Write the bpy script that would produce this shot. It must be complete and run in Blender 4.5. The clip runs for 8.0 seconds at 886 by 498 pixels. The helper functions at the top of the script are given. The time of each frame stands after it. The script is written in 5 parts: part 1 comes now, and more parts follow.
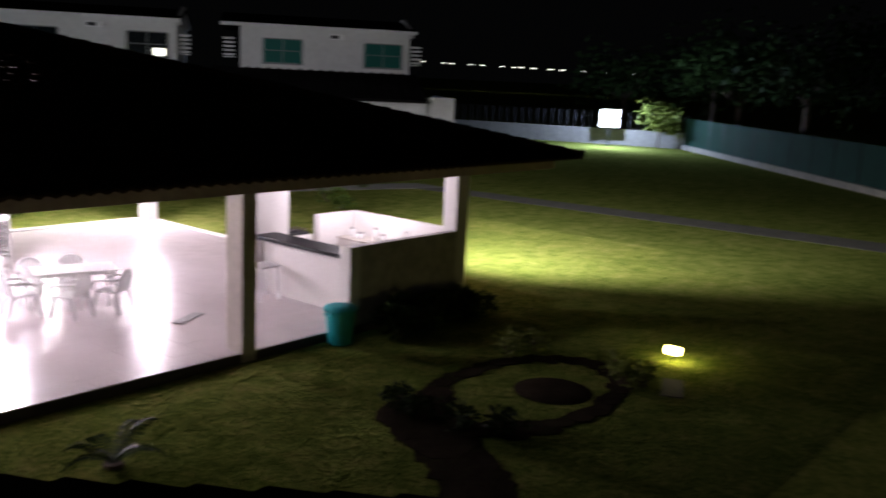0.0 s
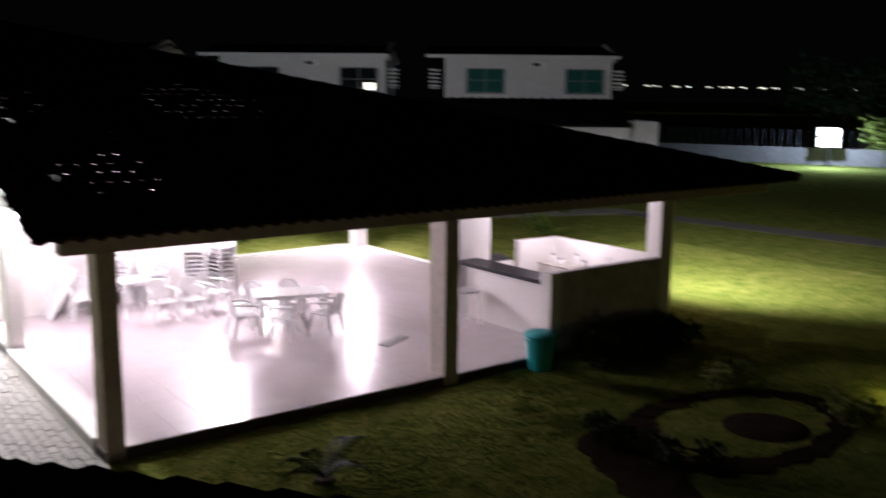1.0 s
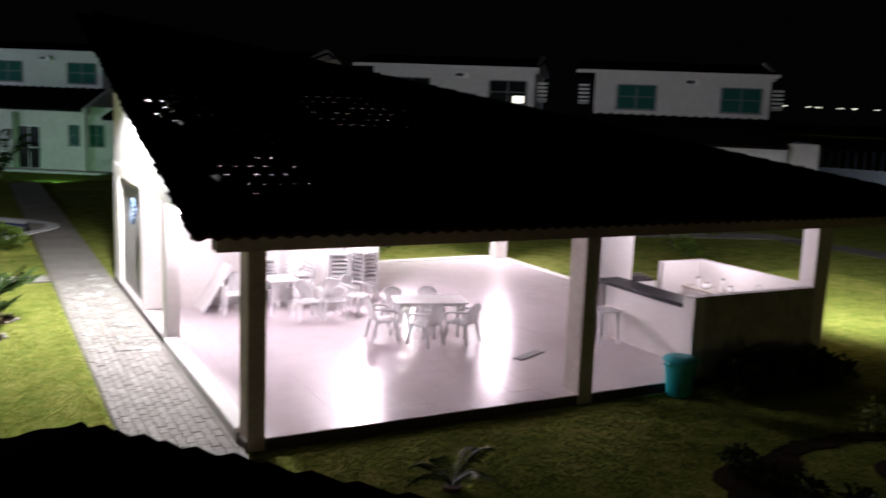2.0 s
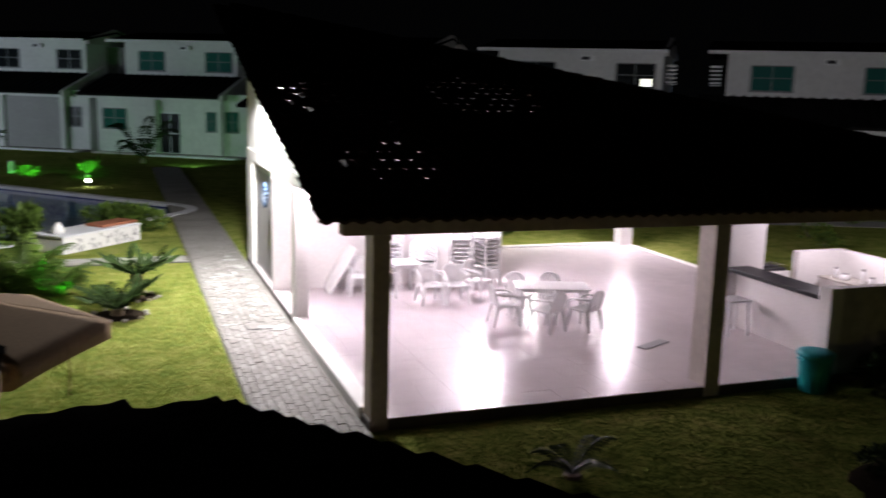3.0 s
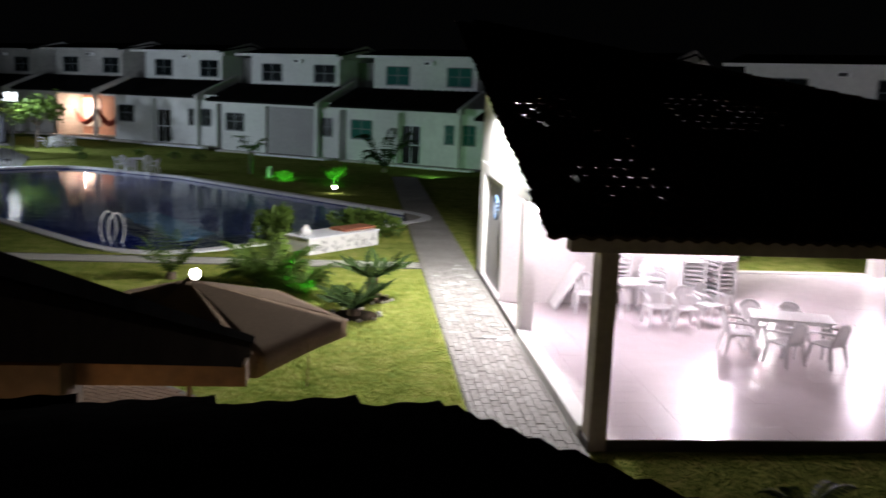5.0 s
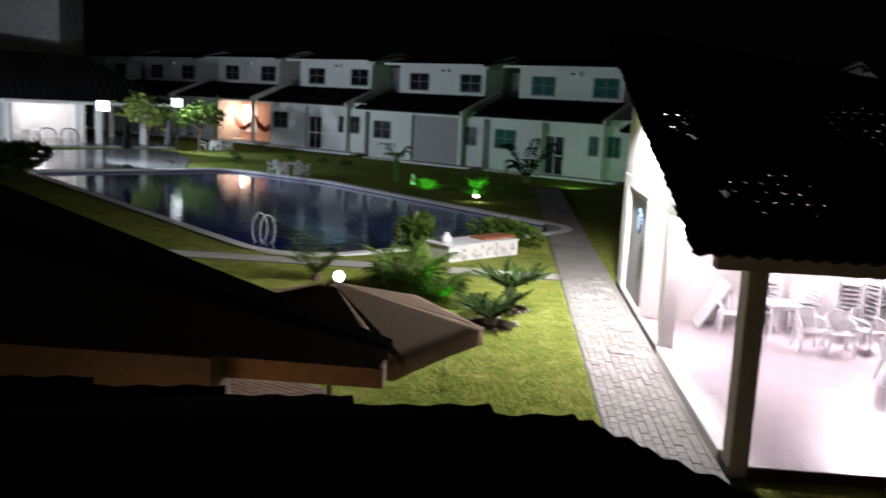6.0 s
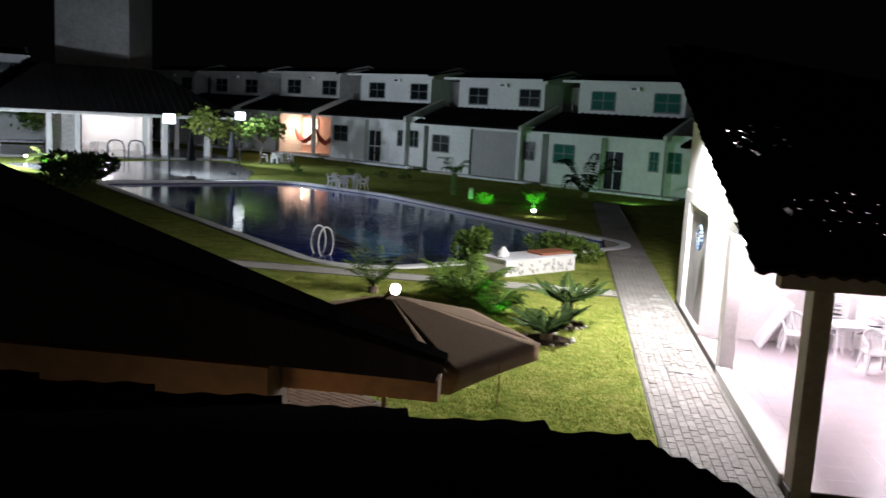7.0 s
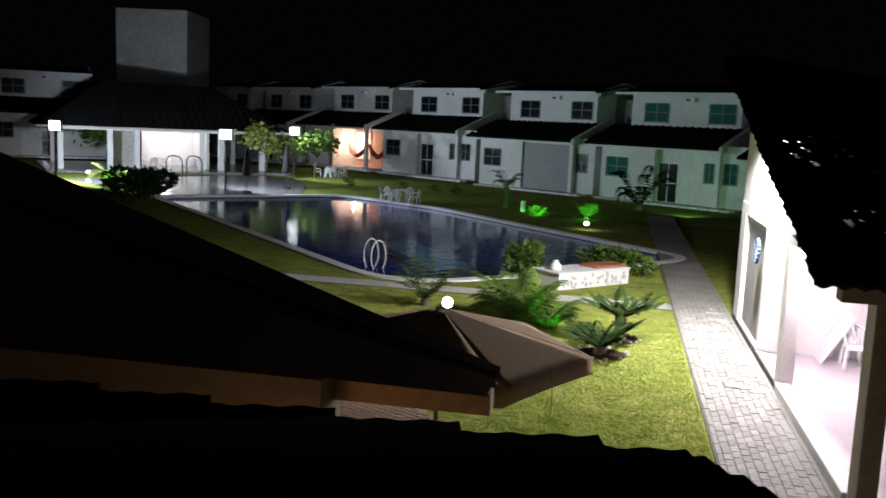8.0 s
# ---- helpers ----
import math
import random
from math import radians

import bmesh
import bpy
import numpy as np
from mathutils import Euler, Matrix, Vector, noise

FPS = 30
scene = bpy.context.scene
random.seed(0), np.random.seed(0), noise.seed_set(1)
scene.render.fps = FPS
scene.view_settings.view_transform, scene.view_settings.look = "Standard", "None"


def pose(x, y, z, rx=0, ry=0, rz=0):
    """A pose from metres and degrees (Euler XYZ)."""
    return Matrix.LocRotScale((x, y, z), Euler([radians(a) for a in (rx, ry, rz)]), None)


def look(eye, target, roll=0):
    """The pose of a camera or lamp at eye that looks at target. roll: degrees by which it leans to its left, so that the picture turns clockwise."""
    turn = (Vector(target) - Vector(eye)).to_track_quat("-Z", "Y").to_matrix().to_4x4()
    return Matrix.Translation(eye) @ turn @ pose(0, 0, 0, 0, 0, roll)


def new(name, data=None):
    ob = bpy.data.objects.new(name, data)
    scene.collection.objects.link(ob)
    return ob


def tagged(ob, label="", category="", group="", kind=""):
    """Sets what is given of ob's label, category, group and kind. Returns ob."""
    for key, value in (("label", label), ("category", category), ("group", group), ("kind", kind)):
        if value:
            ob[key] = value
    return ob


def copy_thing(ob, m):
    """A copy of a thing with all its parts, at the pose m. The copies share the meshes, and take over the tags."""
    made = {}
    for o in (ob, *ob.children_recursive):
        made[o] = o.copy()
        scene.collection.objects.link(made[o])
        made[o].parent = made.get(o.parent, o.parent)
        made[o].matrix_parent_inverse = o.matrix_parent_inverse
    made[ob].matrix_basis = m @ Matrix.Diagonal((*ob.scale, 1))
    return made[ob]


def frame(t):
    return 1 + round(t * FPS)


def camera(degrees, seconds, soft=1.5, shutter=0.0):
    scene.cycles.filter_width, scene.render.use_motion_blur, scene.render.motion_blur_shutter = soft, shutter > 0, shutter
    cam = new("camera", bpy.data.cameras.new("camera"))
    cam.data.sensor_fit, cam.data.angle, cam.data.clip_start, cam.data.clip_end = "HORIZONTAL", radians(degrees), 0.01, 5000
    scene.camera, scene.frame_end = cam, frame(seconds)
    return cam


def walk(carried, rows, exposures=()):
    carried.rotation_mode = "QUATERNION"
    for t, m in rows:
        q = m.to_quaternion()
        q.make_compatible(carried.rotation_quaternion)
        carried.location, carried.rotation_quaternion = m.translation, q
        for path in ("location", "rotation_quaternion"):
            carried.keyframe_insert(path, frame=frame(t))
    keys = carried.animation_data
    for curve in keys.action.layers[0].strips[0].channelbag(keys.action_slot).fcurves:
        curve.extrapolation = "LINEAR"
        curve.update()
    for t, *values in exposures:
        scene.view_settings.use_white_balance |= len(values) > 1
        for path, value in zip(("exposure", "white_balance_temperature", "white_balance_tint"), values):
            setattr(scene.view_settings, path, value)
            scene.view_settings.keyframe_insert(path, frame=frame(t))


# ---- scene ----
EYE = 4.3
cam = camera(52.7, 8.0, soft=1.6, shutter=0.9)
# seconds, yaw, pitch, roll: the camera turns where it stands
TURNS = [
    (0.0, -50.09, -10.87, 2.68), (0.5, -44.01, -11.0, 1.27), (1.0, -37.03, -9.57, 0.56), (1.5, -32.15, -8.68, 2.01),
    (1.7, -30.41, -8.6, 2.2), (2.8, -21.69, -10.15, 1.75), (3.0, -20.04, -10.17, 1.63), (3.5, -15.64, -10.67, 0.7),
    (4.0, -12.76, -9.83, 1.23), (4.2, -11.39, -9.65, 1.6), (5.3, -2.6, -9.78, 2.6), (5.5, -0.63, -9.8, 2.91),
    (6.0, 3.75, -9.49, 2.86), (6.5, 5.99, -8.82, 3.03), (7.0, 7.47, -8.78, 3.11), (7.5, 9.38, -8.03, 3.27), (8.0, 10.88, -8.1, 2.53),
]


def aim(yaw, pitch, roll):
    a, b = radians(yaw), radians(pitch)
    return look((0, 0, EYE), (-math.sin(a) * math.cos(b), math.cos(a) * math.cos(b), EYE + math.sin(b)), roll)


walk(cam, [(t, aim(y, p, r)) for t, y, p, r in TURNS], [(0.0, 0.45), (0.5, 0.36), (1.0, 0.16), (1.5, 0.03), (3.0, -0.08), (4.0, -0.1), (6.0, 0.03), (8.0, 0.19)])

# ---- night sky and lamps ----
world = bpy.data.worlds.new("night")
scene.world = world
world.use_nodes = True
back = world.node_tree.nodes["Background"]
back.inputs[0].default_value = (0.13, 0.135, 0.15, 1)
back.inputs[1].default_value = 0.006


def point_lamp(name, place, watts, colour=(1, 1, 1), radius=0.08):
    data = bpy.data.lights.new(name, "POINT")
    data.energy, data.color, data.shadow_soft_size = watts, colour, radius
    ob = new(name, data)
    ob.location = place
    return ob


def spot_lamp(name, place, target, watts, colour, angle, blend=0.5, radius=0.06):
    data = bpy.data.lights.new(name, "SPOT")
    data.energy, data.color, data.shadow_soft_size = watts, colour, radius
    data.spot_size, data.spot_blend = radians(angle), blend
    ob = new(name, data)
    ob.matrix_world = look(place, target)
    return ob


COOL, PINK, WARM = (0.74, 0.85, 1.0), (1.0, 0.865, 0.985), (1.0, 0.62, 0.3)
LAMP_WALL = (7.45, 17.55, 2.5)          # tube on the storeroom wall
LAMP_SIDE = (3.35, 15.3, 2.58)           # tube on the open side
LAMP_BACK = (12.95, 21.0, 2.5)          # tube by the back corner pillar
LAMP_REAR = (10.6, 21.95, 2.62)         # tube behind the back beam
LAMP_GABLE = (2.55, 18.2, 4.5)         # flood under the gable verge
point_lamp("tube_light_wall", LAMP_WALL, 560, PINK, 0.1)
point_lamp("tube_light_side", LAMP_SIDE, 335, PINK, 0.06)
point_lamp("tube_light_back", LAMP_BACK, 380, PINK, 0.1)
point_lamp("tube_light_rear", LAMP_REAR, 260, (1.0, 0.97, 0.9), 0.06)
spot_lamp("gable_light", LAMP_GABLE, (0.3, 17.5, 0.0), 3100, (1.0, 0.98, 1.0), 178, 0.25, 0.12)
FLOODS = [(-30.2, 44.0, 3.17), (-21.0, 45.6, 3.1), (-21.2, 56.6, 3.25)]
for p, watts in zip(FLOODS, (4000, 1900, 700)):
    spot_lamp("pool_flood_light", (p[0] + 0.25, p[1] + 0.35, p[2]), (p[0] + 14, p[1] + 20, -1.0), watts, COOL, 165, 0.35)
FLOOD_EAST = (57.0, 32.7, 1.6)
point_lamp("street_flood_light", (FLOOD_EAST[0] - 2.0, FLOOD_EAST[1] - 1.2, FLOOD_EAST[2] + 0.9), 1500, (0.55, 0.68, 1.0))
point_lamp("garden_globe_light", (-2.98, 16.05, 0.98), 60, (1.0, 0.97, 0.9), 0.1)
point_lamp("bed_light", (13.1, 5.75, 0.3), 4, (1.0, 0.9, 0.35), 0.06)
# unseen warm fill added to brighten the side porch wall and beam
point_lamp("porch_fill_light", (-1.9, 4.8, 1.5), 9.0, WARM)
# added fill without a fitting, brightens the kitchen behind the bar
point_lamp("bar_fill_light", (12.0, 12.2, 2.5), 110, PINK)
GREEN = (0.12, 1.0, 0.12)
for place, target, watts in (((-3.6, 42.4, 0.15), (-3.8, 43.7, 0.35), 300), ((-1.3, 41.2, 0.15), (-1.35, 42.5, 0.4), 300),
                             ((-0.9, 18.0, 0.25), (-1.6, 18.9, 0.7), 160), ((-27.0, 43.9, 0.15), (-27.4, 45, 0.7), 300)):
    spot_lamp("green_spot_light", place, target, watts, GREEN, 58)
spot_lamp("green_wash_light", (3.6, 46.6, 0.3), (3.4, 56.0, 2.6), 210, (0.45, 1.0, 0.5), 110, 0.9)
point_lamp("hammock_porch_light", (-21.6, 72.0, 2.4), 230, (1.0, 0.68, 0.5))
point_lamp("far_pavilion_light", (-32.6, 60.4, 2.7), 290, (1.0, 0.93, 0.95))
spot_lamp("bar_flood_light", (13.95, 12.4, 2.9), (26.0, 13.0, 1.2), 4300, (0.98, 0.97, 0.92), 118, 0.9, 0.45)
# added fill hung in the air to brighten the eastern house fronts
spot_lamp("east_house_fill_light", (16.5, 22.5, 4.5), (27.0, 38.0, 5.0), 760, (0.92, 0.88, 1.0), 110, 0.6)


# ---- materials ----
def material(name, colour, rough=0.6, vary=0.25, grain=8.0, coarse=0.7, bump=0.15, metal=0.0, second=None, specular=0.5, fleck=0.0):
    """A surface with variation at a coarse and a fine scale and a fine relief, in object space metres."""
    m = bpy.data.materials.new(name)
    m.use_nodes = True
    nodes, links = m.node_tree.nodes, m.node_tree.links
    bsdf = nodes["Principled BSDF"]
    co = nodes.new("ShaderNodeTexCoord")
    info = nodes.new("ShaderNodeObjectInfo")
    big, fine = nodes.new("ShaderNodeTexNoise"), nodes.new("ShaderNodeTexNoise")
    big.inputs["Scale"].default_value, fine.inputs["Scale"].default_value = coarse, grain
    big.inputs["Detail"].default_value, fine.inputs["Detail"].default_value = 4, 5
    links.new(co.outputs["Object"], big.inputs["Vector"])
    links.new(co.outputs["Object"], fine.inputs["Vector"])
    add = nodes.new("ShaderNodeMath")
    add.operation = "ADD"
    links.new(big.outputs["Fac"], add.inputs[0])
    links.new(fine.outputs["Fac"], add.inputs[1])
    jit = nodes.new("ShaderNodeMath")
    jit.operation = "MULTIPLY_ADD"
    jit.inputs[1].default_value = fleck
    links.new(info.outputs["Random"], jit.inputs[0])
    links.new(add.outputs[0], jit.inputs[2])
    span = nodes.new("ShaderNodeMapRange")
    span.inputs["From Min"].default_value, span.inputs["From Max"].default_value = 0.7, 1.3 + fleck
    links.new(jit.outputs[0], span.inputs["Value"])
    mix = nodes.new("ShaderNodeMix")
    mix.data_type = "RGBA"
    dark = tuple(c * (1 - vary) for c in colour)
    light = second or tuple(min(1, c * (1 + vary * 0.5)) for c in colour)
    mix.inputs[6].default_value, mix.inputs[7].default_value = (*dark, 1), (*light, 1)
    links.new(span.outputs[0], mix.inputs[0])
    links.new(mix.outputs[2], bsdf.inputs["Base Color"])
    rr = nodes.new("ShaderNodeMapRange")
    rr.inputs["To Min"].default_value, rr.inputs["To Max"].default_value = max(0.02, rough - 0.08), min(1, rough + 0.08)
    links.new(fine.outputs["Fac"], rr.inputs["Value"])
    links.new(rr.outputs[0], bsdf.inputs["Roughness"])
    bsdf.inputs["Metallic"].default_value = metal
    bsdf.inputs["Specular IOR Level"].default_value = specular
    if bump:
        b = nodes.new("ShaderNodeBump")
        b.inputs["Strength"].default_value, b.inputs["Distance"].default_value = bump, 0.02
        links.new(fine.outputs["Fac"], b.inputs["Height"])
        links.new(b.outputs[0], bsdf.inputs["Normal"])
    return m


def lawn_material(name, low, mid, high):
    """Patchy turf: broad tufts of dark green, straw-coloured wear and a fine grain, in object space metres."""
    m = bpy.data.materials.new(name)
    m.use_nodes = True
    nodes, links = m.node_tree.nodes, m.node_tree.links
    bsdf = nodes["Principled BSDF"]
    co = nodes.new("ShaderNodeTexCoord")
    total = None
    for scale, weight in ((0.45, 0.35), (2.3, 0.75), (9.0, 0.75), (38.0, 0.55)):
        nz = nodes.new("ShaderNodeTexNoise")
        nz.inputs["Scale"].default_value, nz.inputs["Detail"].default_value = scale, 3
        links.new(co.outputs["Object"], nz.inputs["Vector"])
        mul = nodes.new("ShaderNodeMath")
        mul.operation = "MULTIPLY_ADD"
        mul.inputs[1].default_value, mul.inputs[2].default_value = weight, -0.5 * weight
        links.new(nz.outputs["Fac"], mul.inputs[0])
        if total is not None:
            links.new(total, mul.inputs[2])
            mul.inputs[1].default_value = weight
        total = mul.outputs[0]
    ramp = nodes.new("ShaderNodeValToRGB")
    # the three later layers add half of their weights on average
    centre = 0.5 * (0.75 + 0.75 + 0.55)
    span = nodes.new("ShaderNodeMapRange")
    span.inputs["From Min"].default_value, span.inputs["From Max"].default_value = centre - 0.32, centre + 0.32
    links.new(total, span.inputs["Value"])
    links.new(span.outputs[0], ramp.inputs[0])
    ramp.color_ramp.elements[0].color, ramp.color_ramp.elements[1].color = (*low, 1), (*high, 1)
    middle = ramp.color_ramp.elements.new(0.5)
    middle.color = (*mid, 1)
    links.new(ramp.outputs[0], bsdf.inputs["Base Color"])
    bsdf.inputs["Roughness"].default_value = 0.95
    bsdf.inputs["Specular IOR Level"].default_value = 0.0
    b = nodes.new("ShaderNodeBump")
    b.inputs["Strength"].default_value, b.inputs["Distance"].default_value = 0.6, 0.03
    links.new(total, b.inputs["Height"])
    links.new(b.outputs[0], bsdf.inputs["Normal"])
    return m


def glowing(name, colour, strength):
    m = bpy.data.materials.new(name)
    m.use_nodes = True
    b = m.node_tree.nodes["Principled BSDF"]
    b.inputs["Base Color"].default_value = (0.8, 0.8, 0.8, 1)
    b.inputs["Emission Color"].default_value = (*colour, 1)
    b.inputs["Emission Strength"].default_value = strength
    return m


def glass(name, colour, rough=0.05, specular=0.6):
    m = bpy.data.materials.new(name)
    m.use_nodes = True
    b = m.node_tree.nodes["Principled BSDF"]
    b.inputs["Base Color"].default_value = (*colour, 1)
    b.inputs["Roughness"].default_value = rough
    b.inputs["Specular IOR Level"].default_value = specular
    return m


M = dict(
    lawn=lawn_material("lawn", (0.08, 0.125, 0.022), (0.21, 0.25, 0.055), (0.36, 0.345, 0.12)),
    blade=lawn_material("grass_blade", (0.15, 0.20, 0.035), (0.29, 0.32, 0.07), (0.46, 0.43, 0.15)),
    # same turf with the front lawn's shade put into the colour
    shadeblade=lawn_material("shaded_grass_blade", (0.025, 0.06, 0.010), (0.06, 0.11, 0.02), (0.12, 0.15, 0.035)),
    paver=material("concrete_paver", (0.25, 0.235, 0.215), 0.85, 0.35, 18, 0.9, 0.4, second=(0.42, 0.40, 0.37), fleck=0.4),
    joint=material("sand_joint", (0.13, 0.12, 0.105), 0.95, 0.35, 40, 1.5, 0.5),
    plaster=material("white_plaster", (0.80, 0.78, 0.76), 0.75, 0.10, 25, 0.5, 0.1),
    aged=material("weathered_plaster", (0.55, 0.53, 0.50), 0.85, 0.35, 6, 0.4, 0.2),
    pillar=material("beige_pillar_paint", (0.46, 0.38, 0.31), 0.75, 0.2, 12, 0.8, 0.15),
    # paver copy with missing lamp light added to its colour, for the cross path
    palepaver=material("brightened_concrete_paver", (0.46, 0.44, 0.40), 0.85, 0.3, 18, 0.9, 0.4, second=(0.66, 0.64, 0.59), fleck=0.3),
    # white paint toned down so the pillar's unlit front stays dark
    innerpillar=material("shade_toned_pillar_paint", (0.64, 0.58, 0.53), 0.75, 0.18, 12, 0.8, 0.15),
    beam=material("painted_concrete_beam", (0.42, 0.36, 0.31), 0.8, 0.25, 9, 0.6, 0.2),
    plinth=material("dark_plinth", (0.10, 0.085, 0.08), 0.85, 0.4, 9, 0.8, 0.2),
    floor=material("glazed_floor_tile", (0.72, 0.655, 0.665), 0.22, 0.06, 3, 0.4, 0.02, specular=0.6),
    grout=material("floor_grout", (0.45, 0.40, 0.38), 0.8, 0.2, 30, 1, 0.1),
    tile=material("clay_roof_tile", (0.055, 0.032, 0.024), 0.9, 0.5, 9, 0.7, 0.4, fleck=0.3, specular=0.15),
    # near-black base: the lack of light on the roofs is in the colour
    darktile=material("unlit_roof_tile", (0.014, 0.013, 0.013), 0.95, 0.5, 9, 0.6, 0.4, specular=0.0),
    cement=material("spilt_cement", (0.46, 0.45, 0.43), 0.9, 0.3, 10, 2.5, 0.4),
    wood=material("varnished_wood", (0.42, 0.22, 0.09), 0.5, 0.35, 14, 1.5, 0.15),
    darkwood=material("dark_fascia_board", (0.02, 0.015, 0.012), 0.9, 0.35, 14, 1.5, 0.15, specular=0.0),
    granite=material("black_granite", (0.014, 0.014, 0.018), 0.45, 0.4, 60, 4, 0.02, specular=0.2),
    plastic=material("white_plastic", (0.9, 0.9, 0.9), 0.3, 0.08, 5, 1.0, 0.03),
    teal=material("teal_plastic", (0.02, 0.42, 0.46), 0.45, 0.15, 6, 1.5, 0.05),
    canvas=material("beige_canvas", (0.43, 0.29, 0.17), 0.95, 0.22, 40, 0.9, 0.15, specular=0.1),
    darkcanvas=material("dark_canvas", (0.02, 0.02, 0.025), 0.9, 0.3, 20, 1, 0.1),
    cycadleaf=material("dark_cycad_leaf", (0.02, 0.042, 0.010), 0.6, 0.5, 4, 0.8, 0, second=(0.04, 0.07, 0.018), specular=0.05),
    leaf=material("leaf_green", (0.06, 0.12, 0.018), 0.6, 0.5, 4, 0.8, 0, second=(0.12, 0.19, 0.03), specular=0.25),
    paleleaf=material("pale_leaf", (0.16, 0.22, 0.04), 0.6, 0.4, 4, 0.8, 0, second=(0.3, 0.36, 0.08), specular=0.25),
    darkleaf=material("dark_leaf", (0.025, 0.05, 0.012), 0.7, 0.5, 4, 0.8, 0, specular=0.15),
    bark=material("bark", (0.14, 0.10, 0.07), 0.95, 0.5, 20, 2, 0.6),
    mulch=material("dark_mulch", (0.028, 0.021, 0.015), 0.98, 0.5, 25, 2, 0.9, specular=0.0),
    stone=material("pale_stone", (0.45, 0.42, 0.38), 0.85, 0.35, 12, 1.5, 0.5),
    coping=material("white_pool_coping", (0.78, 0.79, 0.82), 0.6, 0.1, 14, 1, 0.1),
    pooltile=material("blue_pool_tile", (0.010, 0.022, 0.17), 0.35, 0.35, 5, 0.6, 0.05),
    poolstep=material("pale_blue_pool_tile", (0.05, 0.22, 0.36), 0.35, 0.3, 5, 0.6, 0.05),
    housewall=material("house_plaster", (0.70, 0.70, 0.69), 0.85, 0.14, 4, 0.35, 0.1),
    greywall=material("grey_render", (0.28, 0.27, 0.26), 0.9, 0.3, 4, 0.35, 0.15),
    panel=material("grey_shutter_panel", (0.30, 0.29, 0.29), 0.6, 0.15, 6, 0.8, 0.08),
    pane=glass("dark_window_glass", (0.008, 0.012, 0.014), 0.12),
    tealpane=glass("teal_curtained_glass", (0.02, 0.115, 0.095), 0.6, 0.05),
    frame=material("window_frame_paint", (0.17, 0.18, 0.18), 0.5, 0.1, 10, 1, 0.03),
    # pale non-metal colour carries the lit sheen of the steel ladder rails
    brightrail=material("lit_steel_rail", (0.8, 0.81, 0.83), 0.35, 0.06, 30, 2, 0.02, specular=0.8),
    steel=material("stainless_steel", (0.75, 0.76, 0.78), 0.22, 0.08, 30, 2, 0.03, metal=1.0),
    metal=material("dark_metal", (0.06, 0.06, 0.065), 0.5, 0.3, 20, 2, 0.05, metal=0.6),
    brown=material("brown_mat", (0.33, 0.12, 0.06), 0.8, 0.3, 20, 2, 0.2),
    orange=material("orange_wall", (0.62, 0.36, 0.26), 0.8, 0.2, 6, 0.6, 0.1),
    redcloth=material("red_hammock_cloth", (0.36, 0.07, 0.05), 0.9, 0.3, 20, 2, 0.1),
    bluepaint=material("blue_ornament", (0.12, 0.2, 0.34), 0.5, 0.4, 12, 3, 0.1),
    wetstone=material("wet_deck_stone", (0.24, 0.235, 0.23), 0.2, 0.45, 8, 0.6, 0.08),
    brick=material("reddish_paving", (0.19, 0.125, 0.085), 0.9, 0.35, 14, 1.0, 0.3, specular=0.1),
    porchwall=material("brown_porch_paint", (0.24, 0.16, 0.10), 0.85, 0.25, 8, 0.6, 0.15),
    ceiling=material("brown_boarding", (0.17, 0.095, 0.06), 0.9, 0.3, 10, 0.9, 0.1, specular=0.0),
    netting=material("green_netting", (0.008, 0.055, 0.04), 0.9, 0.4, 12, 0.7, 0.2),
    glow_cool=glowing("lit_flood_glass", (0.85, 0.92, 1.0), 4),
    glow_tube=glowing("lit_tube", (1.0, 0.94, 1.0), 40),
    glow_warm=glowing("lit_yellow_glass", (1.0, 0.85, 0.25), 14),
    glow_globe=glowing("lit_globe", (1.0, 0.98, 0.94), 30),
    glow_far=glowing("far_lamp", (0.95, 0.93, 0.8), 1.6),
)


def water():
    m = bpy.data.materials.new("pool_water")
    m.use_nodes = True
    nodes, links = m.node_tree.nodes, m.node_tree.links
    b = nodes["Principled BSDF"]
    b.inputs["Base Color"].default_value = (0.35, 0.55, 0.9, 1)
    b.inputs["Roughness"].default_value = 0.0
    b.inputs["IOR"].default_value = 1.33
    b.inputs["Transmission Weight"].default_value = 1.0
    co, nz, bp = nodes.new("ShaderNodeTexCoord"), nodes.new("ShaderNodeTexNoise"), nodes.new("ShaderNodeBump")
    mp = nodes.new("ShaderNodeMapping")
    mp.inputs["Scale"].default_value = (1.0, 1.0, 1.0)
    nz.inputs["Scale"].default_value, nz.inputs["Detail"].default_value = 2.6, 3
    bp.inputs["Strength"].default_value, bp.inputs["Distance"].default_value = 0.2, 0.05
    links.new(co.outputs["Object"], mp.inputs["Vector"])
    links.new(mp.outputs[0], nz.inputs["Vector"])
    links.new(nz.outputs["Fac"], bp.inputs["Height"])
    links.new(bp.outputs[0], b.inputs["Normal"])
    return m


M["water"] = water()


# ---- mesh helpers ----
def box(bm, x0, x1, y0, y1, z0, z1, bevel=0.0):
    v = [bm.verts.new((x, y, z)) for x in (x0, x1) for y in (y0, y1) for z in (z0, z1)]
    faces = [bm.faces.new([v[i] for i in q]) for q in ((0, 1, 3, 2), (4, 6, 7, 5), (0, 4, 5, 1), (2, 3, 7, 6), (0, 2, 6, 4), (1, 5, 7, 3))]
    if bevel:
        edges = list({e for f in faces for e in f.edges})
        bmesh.ops.bevel(bm, geom=edges, offset=bevel, segments=2, affect="EDGES", profile=0.6)
    return bm


